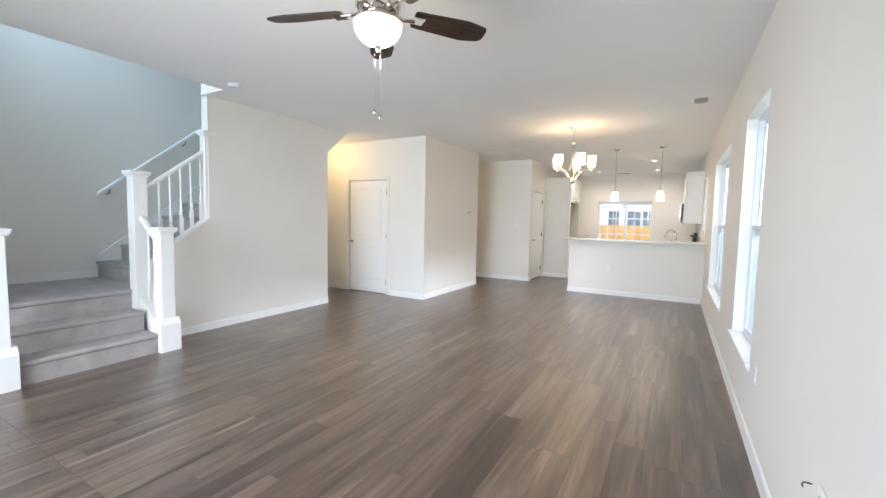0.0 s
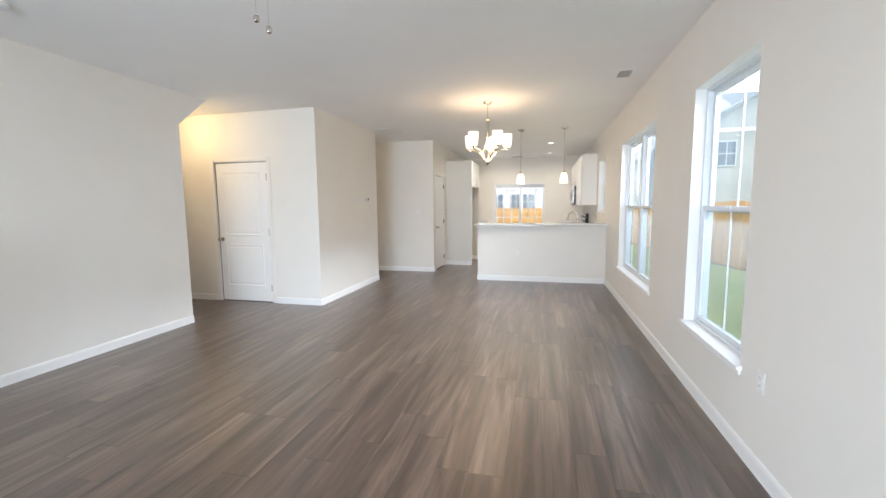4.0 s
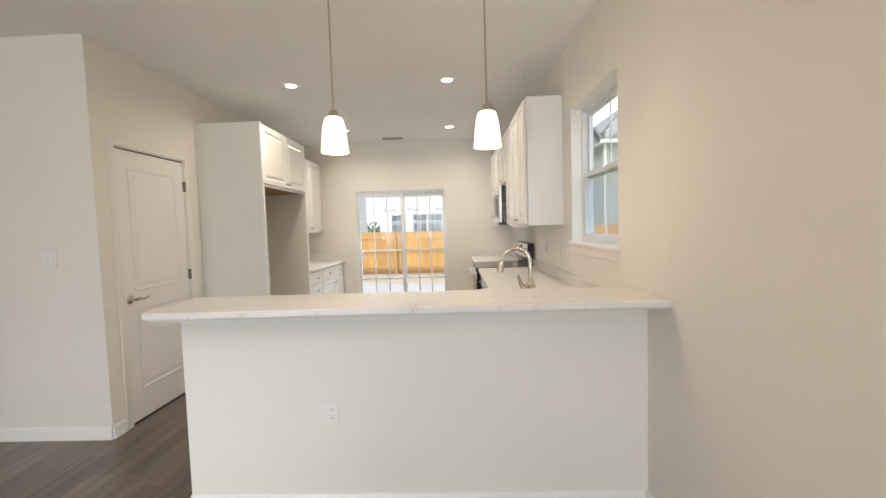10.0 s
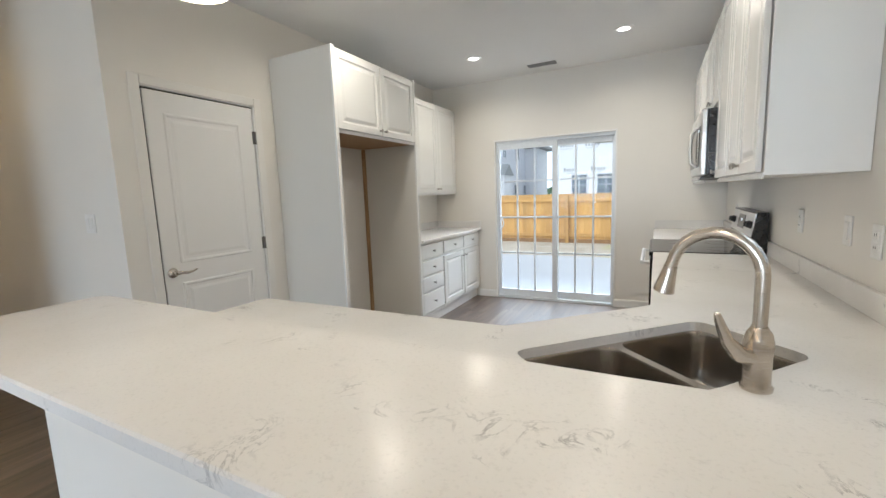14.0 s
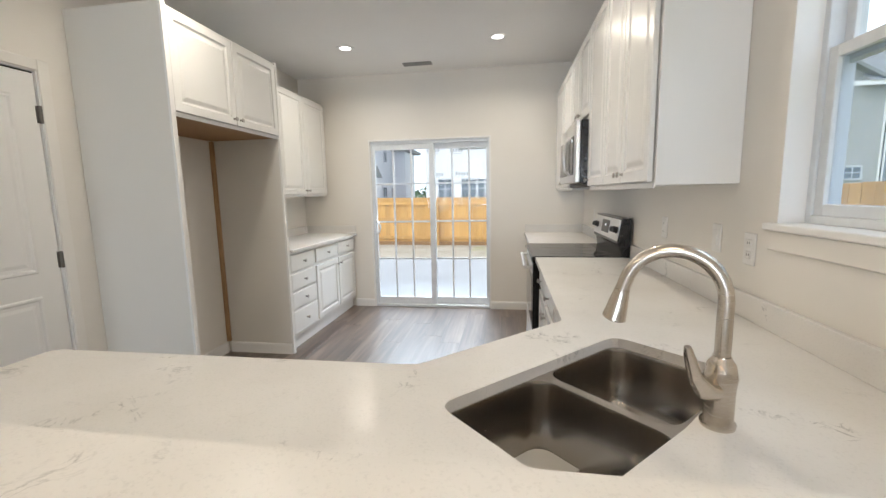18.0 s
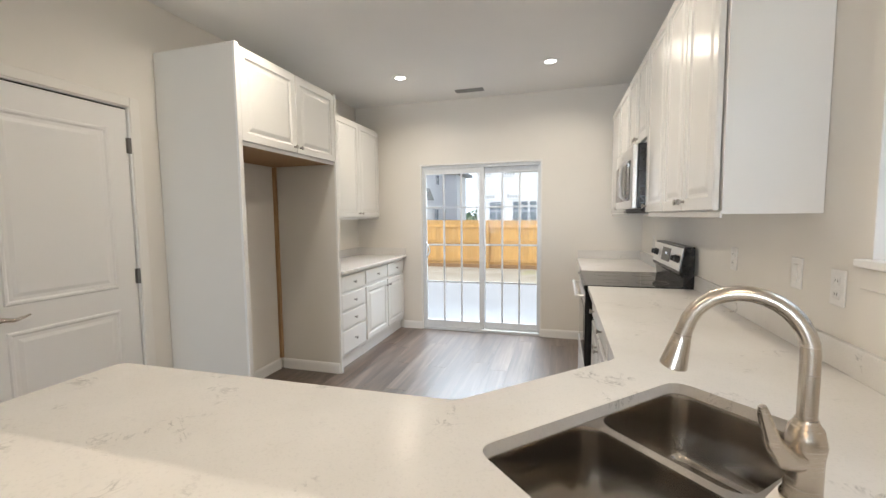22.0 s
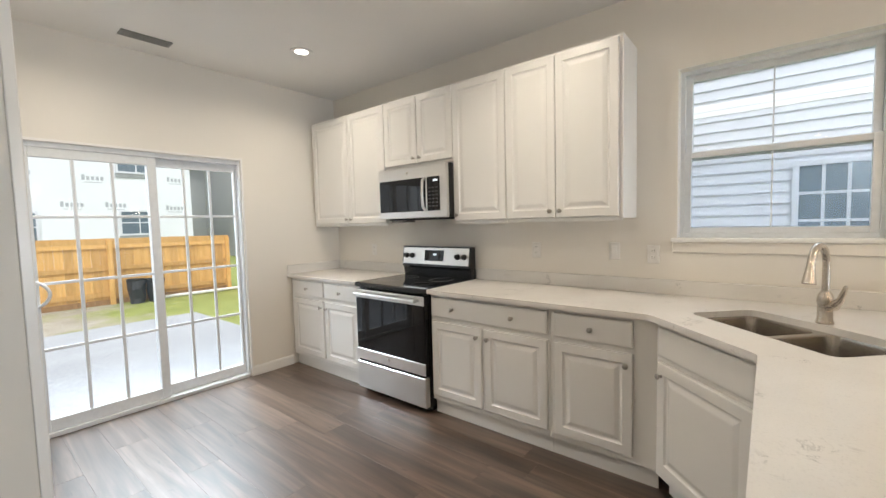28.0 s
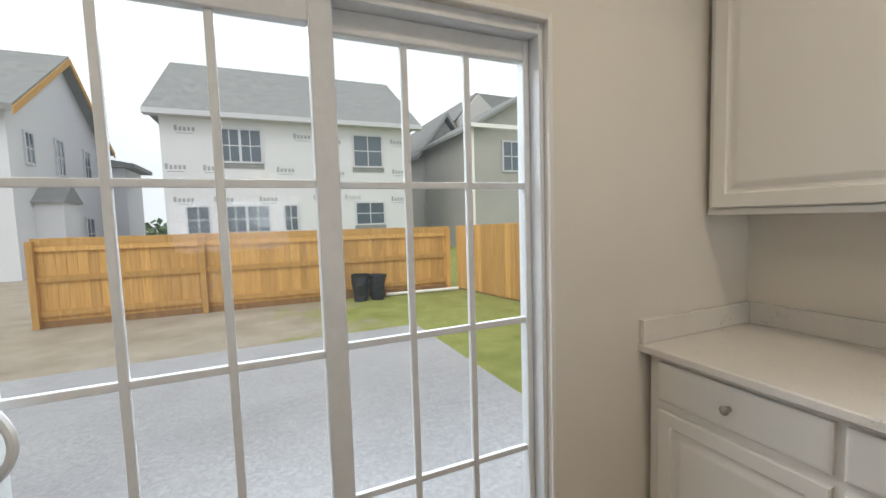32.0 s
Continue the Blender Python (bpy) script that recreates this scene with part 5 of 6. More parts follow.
for x in (-1.487, -0.729):
    ob = thing("pendant_lamp", "frosted glass pendant lamp on a nickel rod, lit", "pendant lamp", pose(x, 0.095, H), group="bar pendants")
    part("canopy", turned(bmesh.new(), [(0.064, 0), (0.064, -0.010), (0.050, -0.022), (0.010, -0.030), (0.0, -0.030)], 24), M_CHROME, ob, smooth=True)
    part("rod", tube(bmesh.new(), [(0, 0, -0.02), (0, 0, -0.76)], 0.005, 8), M_NICKEL, ob)
    part("socket_cap", turned(bmesh.new(), [(0.0, -0.745), (0.018, -0.748), (0.022, -0.765), (0.030, -0.782), (0.0, -0.784)], 20), M_NICKEL, ob, smooth=True)
    part("shade", turned(bmesh.new(), [(0.028, -0.780), (0.045, -0.790), (0.055, -0.83), (0.064, -0.90), (0.068, -0.955), (0.064, -0.955), (0.060, -0.90), (0.051, -0.83), (0.040, -0.795)], 26), M_SHADE, ob, "glowing frosted glass shade", smooth=True)
    lamp("pendant_glow", "POINT", (x, 0.095, H - 1.03), 4, WARM, 0.07)

ch = thing("chandelier", "nickel chandelier with five frosted glass shades, lit", "chandelier", pose(-1.81, -2.09, H))
part("canopy", turned(bmesh.new(), [(0.066, 0), (0.066, -0.012), (0.052, -0.026), (0.012, -0.036), (0.0, -0.036)], 24), M_CHROME, ch, smooth=True)
part("rod", tube(bmesh.new(), [(0, 0, -0.03), (0, 0, -0.22)], 0.006, 8), M_CHROME, ch)
part("collar", turned(bmesh.new(), [(0.0, -0.205), (0.028, -0.21), (0.030, -0.235), (0.024, -0.24), (0.0, -0.24)], 20), M_CHROME, ch, smooth=True)
part("finial", turned(bmesh.new(), [(0.0, -0.735), (0.020, -0.745), (0.034, -0.765), (0.034, -0.785), (0.022, -0.802), (0.010, -0.812), (0.0, -0.815)], 20), M_CHROME, ch, smooth=True)
for k in range(5):
    a = radians(18 + 72 * k)
    c, s = math.cos(a), math.sin(a)
    def at_(r, z):
        return (r * c, r * s, z)
    part("arm", tube(bmesh.new(), [at_(0.020, -0.235), at_(0.019, -0.36), at_(0.026, -0.50), at_(0.052, -0.60), at_(0.10, -0.655)], 0.0055, 8), M_CHROME, ch, smooth=True)
    part("arm", tube(bmesh.new(), [at_(0.022, -0.765), at_(0.05, -0.735), at_(0.09, -0.675), at_(0.14, -0.632), at_(0.20, -0.615), at_(0.262, -0.612)], 0.0065, 8), M_CHROME, ch, smooth=True)
    part("cup", turned(bmesh.new(), [(0.0, -0.620), (0.016, -0.618), (0.018, -0.600), (0.030, -0.588), (0.0, -0.586)], 16, at_(0.262, 0)), M_CHROME, ch, smooth=True)
    part("shade", turned(bmesh.new(), [(0.0, -0.586), (0.042, -0.582), (0.052, -0.555), (0.060, -0.49), (0.064, -0.415), (0.061, -0.415), (0.056, -0.49), (0.047, -0.555), (0.0, -0.575)], 22, at_(0.262, 0)), M_SHADE, ch, "glowing frosted glass shade", smooth=True)
lamp("chandelier_glow", "POINT", (-1.81, -2.09, H - 0.60), 19, (1.0, 0.66, 0.36), 0.20)

FAN = (-1.92, -6.44)
fan = thing("ceiling_fan", "ceiling fan with dark blades and a lit glass bowl", "ceiling fan", pose(FAN[0], FAN[1], H - 0.012))
part("canopy", turned(bmesh.new(), [(0.085, 0), (0.085, -0.02), (0.060, -0.055), (0.020, -0.065), (0.0, -0.065)], 28), M_CHROME, fan, smooth=True)
part("down_rod", tube(bmesh.new(), [(0, 0, -0.05), (0, 0, -0.14)], 0.013, 12), M_CHROME, fan)
part("motor_housing", turned(bmesh.new(), [(0.0, -0.125), (0.05, -0.13), (0.10, -0.15), (0.122, -0.19), (0.122, -0.225), (0.10, -0.255), (0.075, -0.265), (0.0, -0.265)], 32), M_CHROME, fan, smooth=True)
part("light_fitter", turned(bmesh.new(), [(0.0, -0.262), (0.075, -0.265), (0.078, -0.285), (0.10, -0.298), (0.128, -0.305), (0.128, -0.318), (0.0, -0.318)], 32), M_CHROME, fan, smooth=True)
part("bowl", turned(bmesh.new(), [(0.0, -0.425), (0.03, -0.424), (0.075, -0.408), (0.110, -0.378), (0.128, -0.340), (0.132, -0.312), (0.120, -0.310), (0.0, -0.33)], 32), M_BOWL, fan, "glowing alabaster glass bowl", smooth=True)
part("finial", turned(bmesh.new(), [(0.0, -0.455), (0.010, -0.452), (0.014, -0.440), (0.022, -0.430), (0.020, -0.420), (0.0, -0.418)], 18), M_CHROME, fan, smooth=True)
for k in range(5):
    a = radians(54 + 72 * k)
    m = pose(0, 0, -0.245, 0, 0, math.degrees(a))
    bi = part("blade_iron", box(tube(bmesh.new(), [(0.09, 0, 0.0), (0.15, 0.012, -0.012), (0.21, 0.0, -0.006)], [0.014, 0.010, 0.012], 8), 0.19, 0.26, -0.045, 0.045, -0.010, -0.004, r=0.002), M_CHROME, fan)
    bi.matrix_basis = m
    out = rounded([(0.20, -0.062), (0.52, -0.082), (0.645, -0.060), (0.655, 0.050), (0.52, 0.078), (0.20, 0.062)], [0.02, 0, 0.03, 0.05, 0, 0.02], 4)
    bl = part("blade", prism(bmesh.new(), out, -0.003, 0.005), M_FANBLADE, fan, "dark walnut blade")
    bl.matrix_basis = m @ pose(0, 0, 0, -14, 0, 0)
for i, (dx_, dz_) in enumerate(((0.012, -0.79), (-0.012, -0.765))):
    pc = part("pull_chain", tube(bmesh.new(), [(dx_ * 0.8, dx_, -0.43), (dx_, dx_, dz_)], 0.0007, 5), M_CHROME, fan, "thin metal pull chain")
    part("fob", turned(bmesh.new(), [(0.0, -0.022), (0.008, -0.018), (0.010, -0.008), (0.006, 0.0), (0.0, 0.002)], 12, (dx_, dx_, dz_)), M_CHROME, pc, "polished metal fob", smooth=True)
lamp("fan_glow", "POINT", (FAN[0], FAN[1], H - 0.50), 10, WARM, 0.08)

hl = thing("hall_ceiling_lamp", "round flush hall ceiling lamp, lit warm", "ceiling light", pose(-5.95, -2.98, H), group="")
part("base", turned(bmesh.new(), [(0.15, 0), (0.15, -0.02), (0.0, -0.02)], 24), M_CHROME, hl)
part("glass", turned(bmesh.new(), [(0.14, -0.02), (0.13, -0.06), (0.08, -0.095), (0.0, -0.105)], 24), M_HALLGLOW, hl, "glowing glass dome", smooth=True)
lamp("hall_glow", "POINT", (-5.95, -2.98, H - 0.16), 7.5, (1.0, 0.70, 0.36), 0.08)
hl2 = thing("hall_ceiling_lamp", "round flush hall ceiling lamp, lit warm", "ceiling light", pose(-6.5, 0.2, H))
part("base", turned(bmesh.new(), [(0.15, 0), (0.15, -0.02), (0.0, -0.02)], 24), M_CHROME, hl2)
part("glass", turned(bmesh.new(), [(0.14, -0.02), (0.13, -0.06), (0.08, -0.095), (0.0, -0.105)], 24), M_HALLGLOW, hl2, "glowing glass dome", smooth=True)
lamp("hall_glow", "POINT", (-6.5, 0.2, H - 0.16), 12, (1.0, 0.70, 0.36), 0.08)

# ---- vents, plates, thermostat ----
def ceiling_vent(name, label, x0, x1, y0, y1, along, material):
    ob = thing(name, label, "vent", pose((x0 + x1) / 2, (y0 + y1) / 2, H))
    w, d = (x1 - x0) / 2, (y1 - y0) / 2
    part("backing", B(-w + 0.01, w - 0.01, -d + 0.01, d - 0.01, -0.003, -0.001), M_GAP, ob)
    bm = box(box(B(-w, w, -d, -d + 0.016, -0.008, 0), -w, w, d - 0.016, d, -0.008, 0), -w, -w + 0.016, -d + 0.016, d - 0.016, -0.008, 0)
    part("frame", box(bm, w - 0.016, w, -d + 0.016, d - 0.016, -0.008, 0), material, ob)
    n = 6
    for k in range(n):
        if along == "x":
            y = -d + 0.02 + (2 * d - 0.04) * (k + 0.5) / n
            part("slat", B(-w + 0.016, w - 0.016, y - 0.004, y + 0.003, -0.009, -0.004), material, ob)
        else:
            x = -w + 0.02 + (2 * w - 0.04) * (k + 0.5) / n
            part("slat", B(x - 0.004, x + 0.003, -d + 0.016, d - 0.016, -0.009, -0.004), material, ob)


M_VENT = plain("grey_vent", (0.24, 0.24, 0.23), 0.5)
ceiling_vent("ceiling_vent", "grey slatted ceiling vent by the end wall", -1.94, -1.635, 4.18, 4.28, "x", M_VENT)
ceiling_vent("ceiling_vent", "white slatted ceiling vent in the dining area", -0.37, -0.215, -2.99, -2.72, "y", M_TRIM)

ap = thing("ceiling_access_panel", "flat white access panel in the hall ceiling", "access panel", pose(-3.74, -0.50, H))
part("panel", B(-0.17, 0.17, -0.20, 0.20, -0.008, -0.001, r=0.002), M_CEIL, ap)
part("panel_frame", box(box(box(B(-0.20, 0.20, -0.23, -0.20, -0.014, 0, r=0.003), -0.20, 0.20, 0.20, 0.23, -0.014, 0, r=0.003), -0.20, -0.17, -0.20, 0.20, -0.014, 0, r=0.003), 0.17, 0.20, -0.20, 0.20, -0.014, 0, r=0.003), M_TRIM, ap)

sm = thing("smoke_detector", "round white smoke detector on the ceiling", "smoke detector", pose(-4.575, -5.51, H))
part("base", turned(bmesh.new(), [(0.066, 0), (0.066, -0.012), (0.060, -0.016)], 24), M_PLATE, sm)
part("cover", turned(bmesh.new(), [(0.060, -0.014), (0.056, -0.030), (0.035, -0.036), (0.0, -0.037)], 24), M_VINYL, sm, smooth=True)


def wall_plate(label, at, kind="outlet", gang=1):
    """A plate in the plane y=0, room at -y."""
    ob = thing("switch_plate" if kind == "switch" else "outlet", label, "switch" if kind == "switch" else "outlet", at)
    w = 0.035 + 0.023 * (gang - 1)
    pl = part("plate", B(-w, w, -0.006, 0, -0.057, 0.057, r=0.003), M_PLATE, ob)
    for g in range(gang):
        x = (g - (gang - 1) / 2) * 0.046
        if kind == "switch":
            part("rocker", B(x - 0.016, x + 0.016, -0.010, -0.005, -0.033, 0.033, r=0.002), M_PLATE, pl)
        else:
            for z in (-0.021, 0.021):
                f = part("socket", B(x - 0.015, x + 0.015, -0.0085, -0.005, z - 0.014, z + 0.014, r=0.003), M_PLATE, pl)
                for sx in (-0.006, 0.006):
                    part("slot", B(x + sx - 0.0012, x + sx + 0.0012, -0.009, -0.008, z - 0.003, z + 0.006), M_SLOT, f)
    return ob


for y, z, g, k in ((2.13, 1.165, 1, "outlet"), (1.573, 1.17, 1, "switch"), (1.341, 1.155, 1, "outlet"), (-0.867, 0.48, 1, "outlet"), (-5.25, 0.49, 1, "outlet"), (-6.52, 0.47, 1, "outlet")):
    wall_plate("white wall plate beside the counter" if y > 0 else "white outlet low on the window wall", pose(-0.001, y, z, 0, 0, -90), k, g)
wall_plate("white outlet on the half wall", pose(-1.534, -0.001, 0.50), "outlet")
wall_plate("white double switch near the pantry", pose(-3.657, 0.744, 1.26), "switch", 2)
wall_plate("white switch beside the closet door", pose(-5.955, -2.441, 1.235), "switch")
wall_plate("white outlet low on the hall wall", pose(-4.356, 0.744, 0.47), "outlet")
wall_plate("white outlet above the corner counter", pose(-0.001, 3.93, 1.13, 0, 0, -90), "outlet")
ph = thing("wire_stub", "loose cable stub on the window wall", "cable", pose(-0.001, -6.40, 0.475))
part("cable", tube(bmesh.new(), [(0, 0, 0), (-0.022, 0.001, 0.0), (-0.026, 0.0, -0.008), (-0.024, -0.001, -0.018)], 0.003, 8), M_HINGE, ph)
th = thing("thermostat", "small white thermostat with a dark display", "thermostat", pose(-4.12, -0.81, 1.51, 0, 0, 90))
part("plate", B(-0.055, 0.055, -0.006, 0, -0.045, 0.045, r=0.004), M_PLATE, th)
tb = part("case", B(-0.045, 0.045, -0.024, -0.006, -0.038, 0.038, r=0.006), M_VINYL, th)
part("display", B(-0.005, 0.035, -0.0255, -0.023, -0.012, 0.026), M_BLACKGLASS, tb, "dark display")
ds = thing("door_stop", "small spring door stop on the cabinet panel", "door stop", pose(-2.82, 1.86, 0.08))
part("spring", tube(bmesh.new(), [(0.004 * math.cos(k * 1.2), -0.003 * k / 2, 0.004 * math.sin(k * 1.2)) for k in range(40)], 0.0012, 5), M_HINGE, ds)
part("tip", turned(bmesh.new(), [(0.008, -0.06), (0.008, -0.072), (0.0, -0.073)], 10, axis="y"), M_RUBBER, ds)

# ---- outside ----
G = -0.17
bm = bmesh.new()
box(bm, -1500, 1500, -1500, 1500, G - 0.5, G)
setting("ground", bm, M_LAWN, "patchy lawn with bare sandy soil", "ground")
setting("patio", B(-9.0, 0.08, 4.68, 9.02, G, -0.135, r=0.01), M_CONCRETE, "pale concrete patio slab", "patio")

def fence(name, label, a, b, h0=1.40, h1=1.40):
    """Board fence from a to b, rising from h0 to h1: boards, posts and three rails on the yard side."""
    a, b = Vector(a), Vector(b)
    L = (b - a).length
    yaw = math.degrees(math.atan2(b.y - a.y, b.x - a.x))
    ob = thing(name, label, "fence", pose(a.x, a.y, G, 0, 0, yaw))
    n = max(1, int(L / 0.142))
    rnd = random.Random(4)

    def top(x):
        return h0 + (h1 - h0) * x / L

    def sloped(x0, x1, y0, y1, low, high):
        bm = bmesh.new()
        pts = [(x0, low(x0)), (x1, low(x1)), (x1, high(x1)), (x0, high(x0))]
        return prism(bm, pts, y0, y1, "y")
    for i in range(n):
        x = i * 0.142
        h = top(x) + rnd.uniform(-0.010, 0.010)
        o = part("board", B(0, 0.139, -0.009, 0.009, 0.03, h, r=0.003), M_FENCE, ob)
        o.matrix_basis = pose(x, rnd.uniform(-0.003, 0.003), 0)
    for i in range(int(L / 2.35) + 1):
        x = i * 2.35
        part("post", B(x - 0.045, x + 0.045, -0.10, -0.01, 0.0, top(x) - 0.04, r=0.004), M_FENCE, ob)
    e = n * 0.142
    for k in (0.16, 0.55):
        part("rail", sloped(0, e, -0.048, -0.01, lambda x: top(x) * k - 0.045, lambda x: top(x) * k + 0.045), M_FENCE, ob)
    part("rail", sloped(0, e, -0.048, -0.01, lambda x: top(x) - 0.205, lambda x: top(x) - 0.125), M_FENCE, ob)
    part("kick_board", B(0, e, -0.03, -0.011, 0.0, 0.11), M_FENCEDARK, ob, "darker weathered bottom board")
    part("cap_board", sloped(0, e, -0.035, -0.0095, lambda x: top(x) - 0.12, lambda x: top(x) + 0.005), M_FENCE, ob)
    return ob


fence("fence", "new cedar board fence along the back yard", (-5.25, 11.95), (1.97, 11.65), 1.44, 1.38)
fence("fence", "new cedar board fence along the side yard", (3.45, 3.3), (1.97, 11.65), 1.62, 1.38)
fence("fence", "short cedar fence panel closing the side yard", (3.45, 3.3), (4.48, 3.3), 1.58, 1.62)
fence("fence_gate", "narrow cedar gate panel beside the neighbour's wall", (4.5, 3.3), (5.28, 3.3), 1.69, 1.69)
for tx, ty, th_, tr_ in ((-0.20, 11.38, 0.52, 0.17), (0.12, 11.34, 0.49, 0.17)):
    bar_ = thing("trash_tub", "lumpy black plastic tub standing by the fence", "trash bin", pose(tx, ty, G), group="tubs by the fence")
    bm = turned(bmesh.new(), [(tr_ * 0.72, 0.0), (tr_ * 0.8, th_ * 0.2), (tr_ * 0.9, th_ * 0.6), (tr_, th_ * 0.94), (tr_ * 1.05, th_), (tr_ * 0.95, th_ * 0.98), (tr_ * 0.8, th_ * 0.7), (0.0, th_ * 0.65)], 16)
    for v in bm.verts:
        nv = noise.noise_vector((v.co + Vector((tx * 9, 0, 0))) * 6.0)
        v.co += Vector((nv.x, nv.y, max(0.0, nv.z) * (v.co.z > 0.1))) * 0.05
    part("tub", bm, M_RUBBER, bar_)
pipe = thing("pipe", "pale plastic pipe lying by the fence corner", "pipe", pose(0.35, 11.52, G + 0.02))
part("tube", tube(bmesh.new(), [(0, 0, 0.02), (1.55, -0.18, 0.03)], 0.035, 10), M_PLATE, pipe)


def lap_wall(bm, u0, u1, z0, z1, w, axis, sgn, lap=0.17, top=None):
    """Lap siding boards on a face; top(u0, u1, z) narrows the course under a gable."""
    z = z0
    while z < z1 - 0.02:
        za, zb = z, min(z + lap, z1)
        a, b = (u0, u1) if top is None else top(za)
        if b - a > 0.1:
            for p in ((a, b),):
                o0, o1 = w + sgn * 0.018, w + sgn * 0.004
                if axis == "x":   # face looks along x, runs along y
                    q = [(o0, p[0], za), (o0, p[1], za), (o1, p[1], zb), (o1, p[0], zb)]
                    lo = [(w, p[0], za), (w, p[1], za)]
                else:
                    q = [(p[0], o0, za), (p[1], o0, za), (p[1], o1, zb), (p[0], o1, zb)]
                    lo = [(p[0], w, za), (p[1], w, za)]
                vs = [bm.verts.new(c) for c in q]
                bm.faces.new(vs)
                l0, l1 = bm.verts.new(lo[0]), bm.verts.new(lo[1])
                bm.faces.new((vs[0], l0, l1, vs[1]))
        z += lap
    return bm


def far_window(parent, cx, cz, w, h, plane, axis, sgn, cols=2, rows=2, sill=None):
    """A house window: casing, panes with bars; plane: the wall's face."""
    def bx(u0, u1, a, b, z0, z1, m, name, par, r=0.0):
        lo, hi = sorted((plane + sgn * a, plane + sgn * b))
        if axis == "x":
            return part(name, B(lo, hi, u0, u1, z0, z1, r=r), m, par)
        return part(name, B(u0, u1, lo, hi, z0, z1, r=r), m, par)
    wn_ = bx(cx - w / 2, cx + w / 2, 0.004, 0.03, cz - h / 2, cz + h / 2, M_FARGLASS, "window", parent)
    e = 0.075
    for u0, u1, z0, z1 in ((cx - w / 2 - e, cx - w / 2, cz - h / 2 - e, cz + h / 2 + e), (cx + w / 2, cx + w / 2 + e, cz - h / 2 - e, cz + h / 2 + e), (cx - w / 2, cx + w / 2, cz + h / 2, cz + h / 2 + e), (cx - w / 2, cx + w / 2, cz - h / 2 - e, cz - h / 2)):
        bx(u0, u1, 0.003, 0.06, z0, z1, M_SIDING, "frame", wn_)
    for c in range(1, cols):
        x = cx - w / 2 + w * c / cols
        t = 0.05 if cols == 4 and c == 2 else 0.02
        bx(x - t, x + t, 0.03, 0.045, cz - h / 2, cz + h / 2, M_SIDING, "bar", wn_)
    for r_ in range(1, rows):
        z = cz - h / 2 + h * r_ / rows
        bx(cx - w / 2, cx + w / 2, 0.03, 0.042, z - 0.02, z + 0.02, M_SIDING, "bar", wn_)
    if sill:
        bx(cx - w / 2 - 0.1, cx + w / 2 + 0.1, 0.003, 0.035, cz - h / 2 - e - 0.2, cz - h / 2 - e, sill, "flashing", wn_)
    return wn_


def gable_roof(parent, x0, x1, y0, y1, ze, zr, ridge, over=0.35, t=0.16, name="roof"):
    """Two roof slopes with overhang; ridge 'x' runs along x."""
    bm = bmesh.new()
    if ridge == "x":
        ym = (y0 + y1) / 2
        sl = (zr - ze) / (ym - y0)
        pts = [(y0 - over, ze - over * sl), (ym, zr), (y1 + over, ze - over * sl), (y1 + over, ze - over * sl + t), (ym, zr + t), (y0 - over, ze - over * sl + t)]
        prism(bm, pts, x0 - over, x1 + over, "x")
    else:
        xm = (x0 + x1) / 2
        sl = (zr - ze) / (xm - x0)
        pts = [(x0 - over, ze - over * sl), (xm, zr), (x1 + over, ze - over * sl), (x1 + over, ze - over * sl + t), (xm, zr + t), (x0 - over, ze - over * sl + t)]
        prism(bm, pts, y0 - over, y1 + over, "y")
    return part(name, bm, M_SHINGLE, parent)


# house under construction behind the yard
hb = thing("wrapped_house", "two-storey house under construction in white wrap", "house")
hx0, hx1, hy0, hy1 = -5.35, 4.9, 22.53, 31.2
he_ = 5.86
part("wall", B(hx0, hx1, hy0, hy1, G, he_), M_TYVEK, hb, "white house wrap")
bm = bmesh.new()
o = 0.45
v = [bm.verts.new(c) for c in ((hx0 - o, hy0 - o, he_), (hx1 + o, hy0 - o, he_), (hx1 + o, hy1 + o, he_), (hx0 - o, hy1 + o, he_), (hx0 - 0.15, (hy0 + hy1) / 2, 9.2), (hx1 + 0.2, (hy0 + hy1) / 2, 9.2))]
for f in ((0, 1, 5, 4), (1, 2, 5), (2, 3, 4, 5), (3, 0, 4), (3, 2, 1, 0)):
    bm.faces.new([v[i] for i in f])
bmesh.ops.recalc_face_normals(bm, faces=bm.faces)
part("roof", bm, M_SHINGLE, hb, "grey shingle roof")
part("fascia", B(hx0 - o, hx1 + o, hy0 - o - 0.02, hy0 - o, he_ - 0.18, he_ + 0.02), M_SIDING, hb)
part("soffit", B(hx0 - o, hx1 + o, hy0 - o, hy0, he_ - 0.18, he_ - 0.16), M_SIDING, hb)
far_window(hb, -2.57, 4.65, 1.55, 1.28, hy0, "y", -1, 4, 2, M_SHINGLE)
far_window(hb, 2.78, 4.62, 1.28, 1.36, hy0, "y", -1, 2, 2, M_SHINGLE)
far_window(hb, -4.25, 1.62, 0.75, 1.05, hy0, "y", -1, 2, 2)
far_window(hb, -2.48, 1.62, 1.70, 1.05, hy0, "y", -1, 4, 2)
far_window(hb, -0.74, 1.62, 0.50, 1.05, hy0, "y", -1, 2, 2)
far_window(hb, 2.78, 1.74, 1.28, 0.95, hy0, "y", -1, 2, 2, M_SHINGLE)
rnd = random.Random(9)
